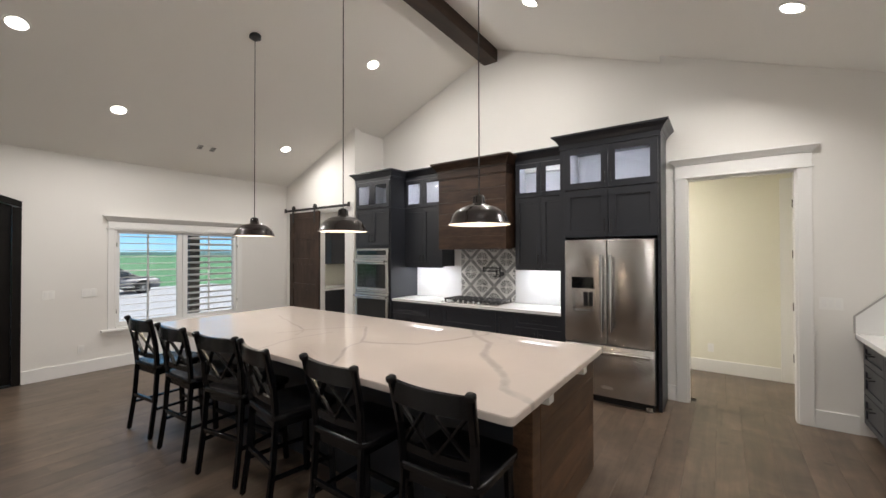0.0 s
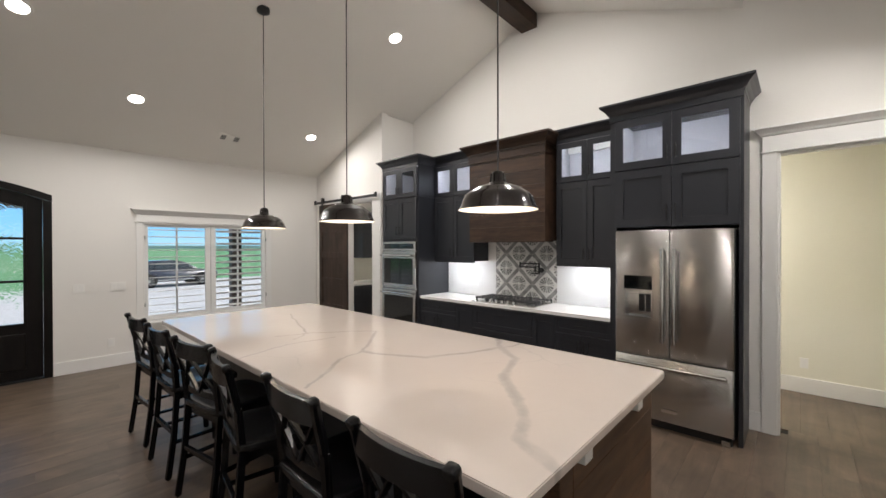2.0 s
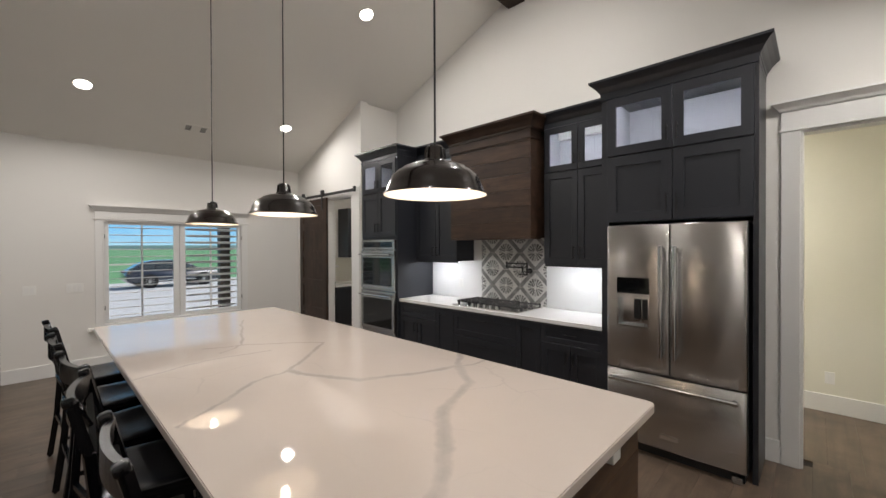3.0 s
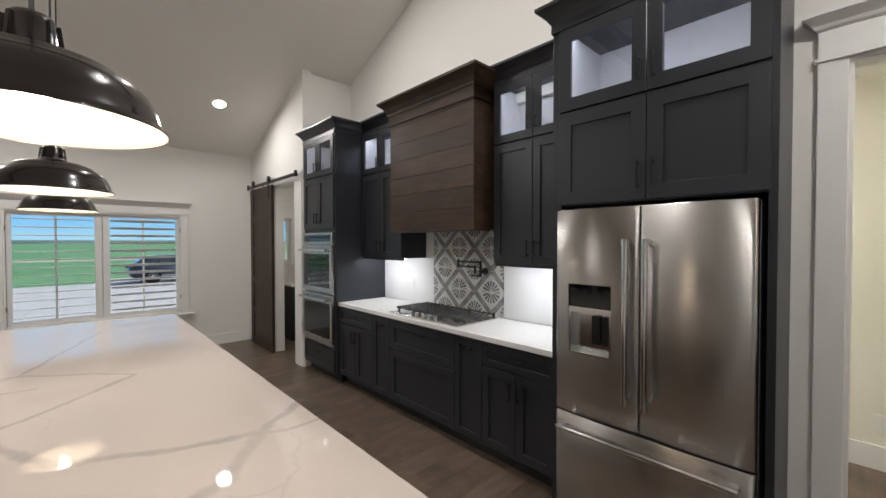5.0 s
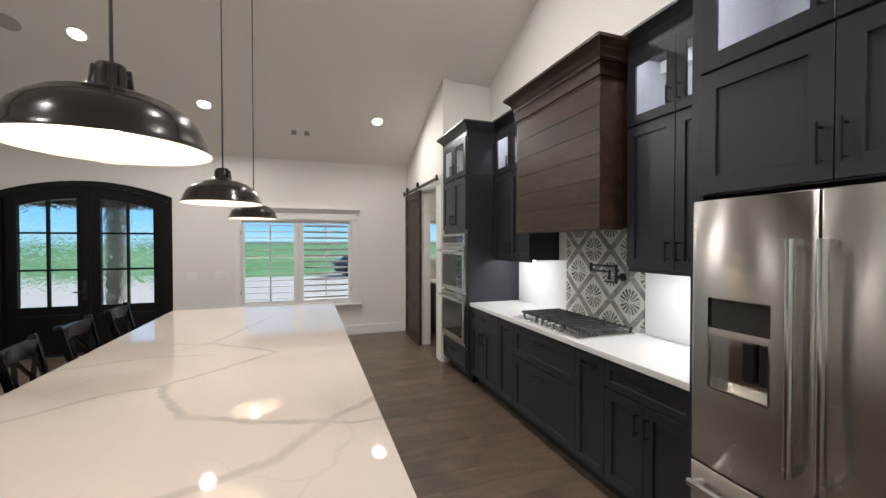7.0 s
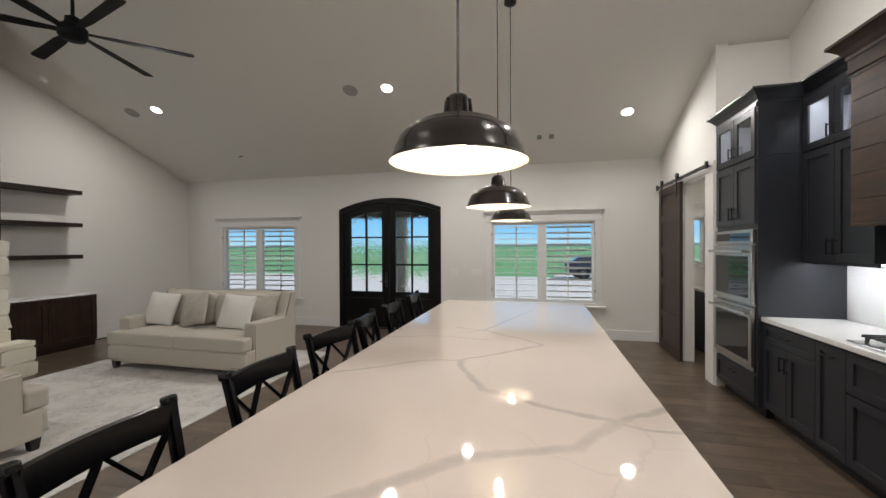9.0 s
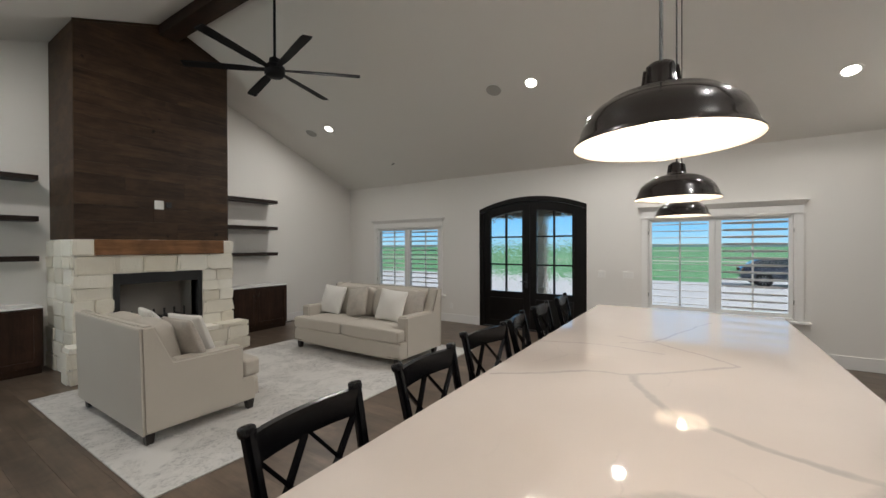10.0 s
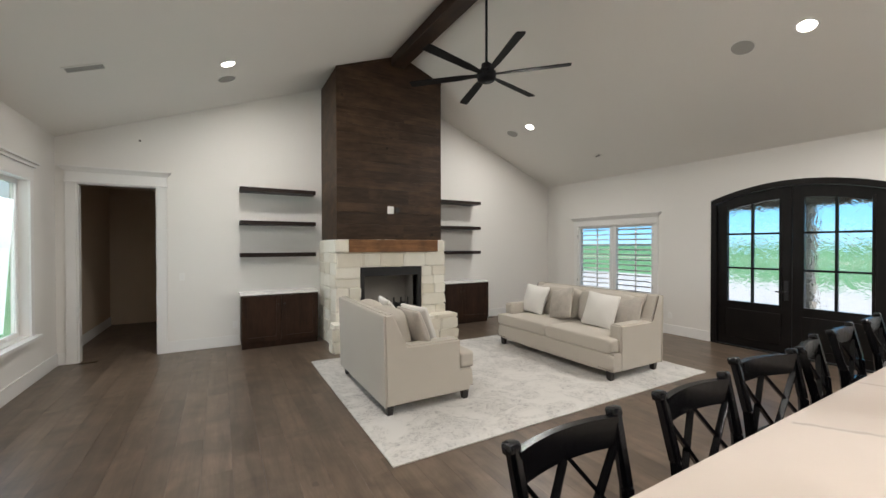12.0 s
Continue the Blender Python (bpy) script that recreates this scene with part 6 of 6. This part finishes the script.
pu = thing("pantry_wall_cabinet", "charcoal wall cabinet in the pantry", "cabinet", (-6.90, 8.06, 1.40), 90)
part("body", boxes((-0.55, 0.55, 0.0, 0.326, 0, 0.95)), CAB, pu)
for i in range(2):
    shaker(pu, "door", -0.55 + i * 0.55, i * 0.55, 0.003, 0.947, CAB, handle=("rb" if i == 0 else "lb", 0.13))
whole("pantry_backsplash", boxes((FRONT + 0.002, FRONT + 0.012, 7.45, 8.615, 0.917, 1.398)), WARM, "cream backsplash in the pantry", "backsplash")

# ---- switches and outlets ----
def plate(name, label, at, rz, gangs, kind):
    t = thing(name, label, "switch" if kind == "switch" else "outlet", at, rz, group="wall plates")
    w = 0.035 + 0.023 * (gangs - 1)
    part("cover", boxes((-w, w, -0.006, 0, -0.057, 0.057), bev=0.002), PLATE, t)
    for i in range(gangs):
        x = (i - (gangs - 1) / 2) * 0.046
        part("rocker" if kind == "switch" else "socket", boxes((x - 0.016, x + 0.016, -0.009, -0.006, -0.033, 0.033), bev=0.001), TRIM, t)
plate("light_switch", "white double switch plate on wall", (FRONT + 0.001, 3.30, 1.09), 90, 2, "switch")
plate("light_switch", "white triple switch plate on wall", (FRONT + 0.001, 3.70, 1.09), 90, 3, "switch")
plate("light_switch", "white triple switch plate on wall", (0.665, DOORWAY_Y - 0.001, 1.155), 0, 3, "switch")
plate("light_switch", "white single switch plate on wall", (0.17, SOUTH + 0.001, 1.11), 180, 1, "switch")
plate("outlet_plate", "white wall outlet near the floor", (-0.52, SOUTH + 0.001, 0.33), 180, 1, "outlet")
plate("outlet_plate", "white wall outlet near the floor", (FRONT + 0.001, 3.62, 0.33), 90, 1, "outlet")
plate("outlet_plate", "white wall outlet near the floor", (FRONT + 0.001, 0.36, 0.33), 90, 1, "outlet")
plate("outlet_plate", "white wall outlet near the floor", (-0.28, 8.649, 0.33), 0, 1, "outlet")
plate("outlet_plate", "white outlet in the backsplash", (-3.85, 7.355, 1.12), 0, 1, "outlet")
plate("outlet_plate", "white outlet in the backsplash", (-1.95, 7.355, 1.12), 0, 1, "outlet")

whole("wall_sensor", rod(bmesh.new(), (0, 0, 0), (0, 0.012, 0), 0.014, seg=14), PLASTIC, "small round black sensor on the wall", "sensor", (0.657, SOUTH + 0.0005, 3.06))

# ---- outdoors ----
YARD = -0.62          # the drive lies below the porch
structure("ground", boxes((-1200, 400, -900, 900, YARD - 0.4, YARD - 0.03)), GRASS, "green mown grass field", "ground")
structure("pavement", boxes((-28.2, -10.10, -30, 16, YARD - 0.029, YARD), (-31.5, -28.2, 5.9, 16, YARD - 0.029, YARD)), CONCRETE, "pale concrete driveway", "driveway")
structure("road", boxes((-67, -63, -400, 400, YARD - 0.029, YARD - 0.01)), ROADM, "pale gravel road across the field", "road")
structure("backdrop_sky", boxes((-1150, -1140, -1500, 1500, -5, 420)), SKYCARD, "blue evening sky", "sky")
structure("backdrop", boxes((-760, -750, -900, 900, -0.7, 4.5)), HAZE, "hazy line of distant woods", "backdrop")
porch = structure("porch_slab", boxes((-10.05, FRONT - 0.155, -3.2, 7.3, YARD - 0.01, -0.02), bev=0.01), CONCRETE, "concrete porch slab", "porch")
structure("porch_roof", boxes((-10.2, FRONT - 0.155, -3.4, 7.0, 2.62, 2.72)), SIDING, "porch soffit", "porch")
structure("porch_beam", boxes((-9.86, -9.54, -3.4, 7.0, 2.28, 2.615)), BARN, "dark porch beam", "beam")
for y in (1.42, 3.5):
    t = thing("porch_column", "speckled stone porch column", "column", (-9.7, y, -0.02), group="porch columns")
    for k in range(8):
        part("block", boxes((-0.13, 0.13, -0.13, 0.13, k * 0.287, k * 0.287 + 0.285), bev=0.012), POST, t)


whole("yard_post", boxes((-0.125, 0.125, -0.125, 0.125, 0, 3.6), bev=0.02), BARN, "dark square timber post beside the driveway", "post", (-11.85, 6.83, YARD))


def car(at, rz):
    """A dark crossover; its nose at -x, on four spoked wheels."""
    t = thing("parked_car", "dark blue-black crossover car parked on the driveway", "car", at, rz)
    low = [(-2.15, 0.30), (-2.25, 0.48), (-2.22, 0.72), (-2.05, 0.86), (-1.15, 0.99), (2.0, 1.02), (2.2, 0.92), (2.26, 0.55), (2.18, 0.30)]
    bm = prism(bmesh.new(), low, "y", -0.90, 0.90)
    bmesh.ops.bevel(bm, geom=list(bm.edges), offset=0.06, segments=3, affect="EDGES")
    part("body", bm, CARPAINT, t, smooth=True)
    cabin = [(-1.20, 0.96), (-0.42, 1.42), (-0.05, 1.50), (0.95, 1.48), (1.55, 1.36), (2.05, 0.98)]
    bm = prism(bmesh.new(), cabin, "y", -0.84, 0.84)
    for v in bm.verts:
        if v.co.z > 1.2:
            v.co.y *= 0.82
    bmesh.ops.bevel(bm, geom=list(bm.edges), offset=0.04, segments=2, affect="EDGES")
    part("cabin", bm, CARPAINT, t, smooth=True)
    for s in (-1, 1):
        for poly in ([(-0.98, 1.03), (-0.34, 1.40), (0.22, 1.43), (0.22, 1.03)], [(0.29, 1.03), (0.29, 1.43), (0.92, 1.42), (1.05, 1.03)], [(1.12, 1.03), (1.0, 1.40), (1.42, 1.32), (1.72, 1.05)]):
            bm = bmesh.new()
            prism(bm, poly, "y", 0.0, 0.02)
            for v in bm.verts:
                v.co.y = s * (v.co.y + 0.835 - 0.145 * (v.co.z - 0.98) / 0.44)
            bmesh.ops.recalc_face_normals(bm, faces=bm.faces)
            part("window", bm, CARGLASS, t)
        for x in (-1.33, 1.33):
            arch = lathe(bmesh.new(), [(0.40, -0.005), (0.40, 0.012), (0.34, 0.012)], 32)
            bmesh.ops.rotate(arch, verts=arch.verts, matrix=Matrix.Rotation(radians(90 * -s), 3, "X"))
            bmesh.ops.translate(arch, verts=arch.verts, vec=(x, s * 0.90, 0.36))
            part("wheel_arch", arch, TYRE, t)
            wh = part("wheel", rod(bmesh.new(), (x, s * 0.68, 0.35), (x, s * 0.915, 0.35), 0.35, seg=32), TYRE, t)
            bm = rod(bmesh.new(), (x, s * 0.90, 0.35), (x, s * 0.93, 0.35), 0.07, seg=16)
            for k in range(10):
                a = k * math.pi / 5
                bar(bm, (x, s * 0.922, 0.35), (x + 0.25 * math.cos(a), s * 0.922, 0.35 + 0.25 * math.sin(a)), 0.05, 0.014)
            part("rim", bm, RIM, wh)
        lo, hi = sorted((s * 0.55, s * 0.84))
        part("headlight", boxes((-2.24, -2.02, lo, hi, 0.70, 0.80), bev=0.02), CHROME, t)
        part("tail_light", boxes((2.12, 2.24, lo, hi, 0.80, 0.94), bev=0.02), MANTEL, t)
        lo, hi = sorted((s * 0.87, s * 0.912))
        part("sill_trim", boxes((-0.95, 0.95, lo, hi, 0.36, 0.42), bev=0.008), CHROME, t)
        part("mirror", soft(bmesh.new(), (-0.72, s * 0.98, 1.10), (0.16, 0.20, 0.14), 4.0, 3), CARPAINT, t, smooth=True)


car((-27.7, 8.85, YARD), 275)

# ---- floor boards ----
fm = mesh_of("plank", boxes((-0.5, 0.5, -0.5, 0.5, -0.5, 0.5), bev=0.0015), FLOORWOOD)
rb = random.Random(11)
PW = 0.19
n = int((REAR - FRONT) / PW) + 1
for i in range(n):
    x0, x1 = FRONT + 0.001 + i * PW, min(REAR, FRONT + (i + 1) * PW)
    y = SOUTH - rb.uniform(0.1, 1.9)
    while y < 7.35:
        ln = rb.uniform(1.5, 2.3)
        a, b = max(y, SOUTH), min(y + ln, 7.36)
        if b - a > 0.15:
            piece("plank", fm, slab, Matrix.Translation(((x0 + x1) / 2, (a + b) / 2, -0.006)) @ Matrix.Diagonal((x1 - x0 - 0.0004, b - a - 0.0004, 0.012, 1)))
        y += ln
bm = bmesh.new()
for a, b, c, d in ((-2.4, REAR, 7.36, 8.65), (FRONT, -5.23, 6.80, 8.62), (0.0, 1.70, -5.74, SOUTH)):
    k = int((b - a) / PW) + 1
    for i in range(k):
        box(bm, a + i * PW, min(b, a + (i + 1) * PW - 0.0015), c, d, -0.012, -0.001)
part("far_planks", bm, FLOORWOOD, slab)
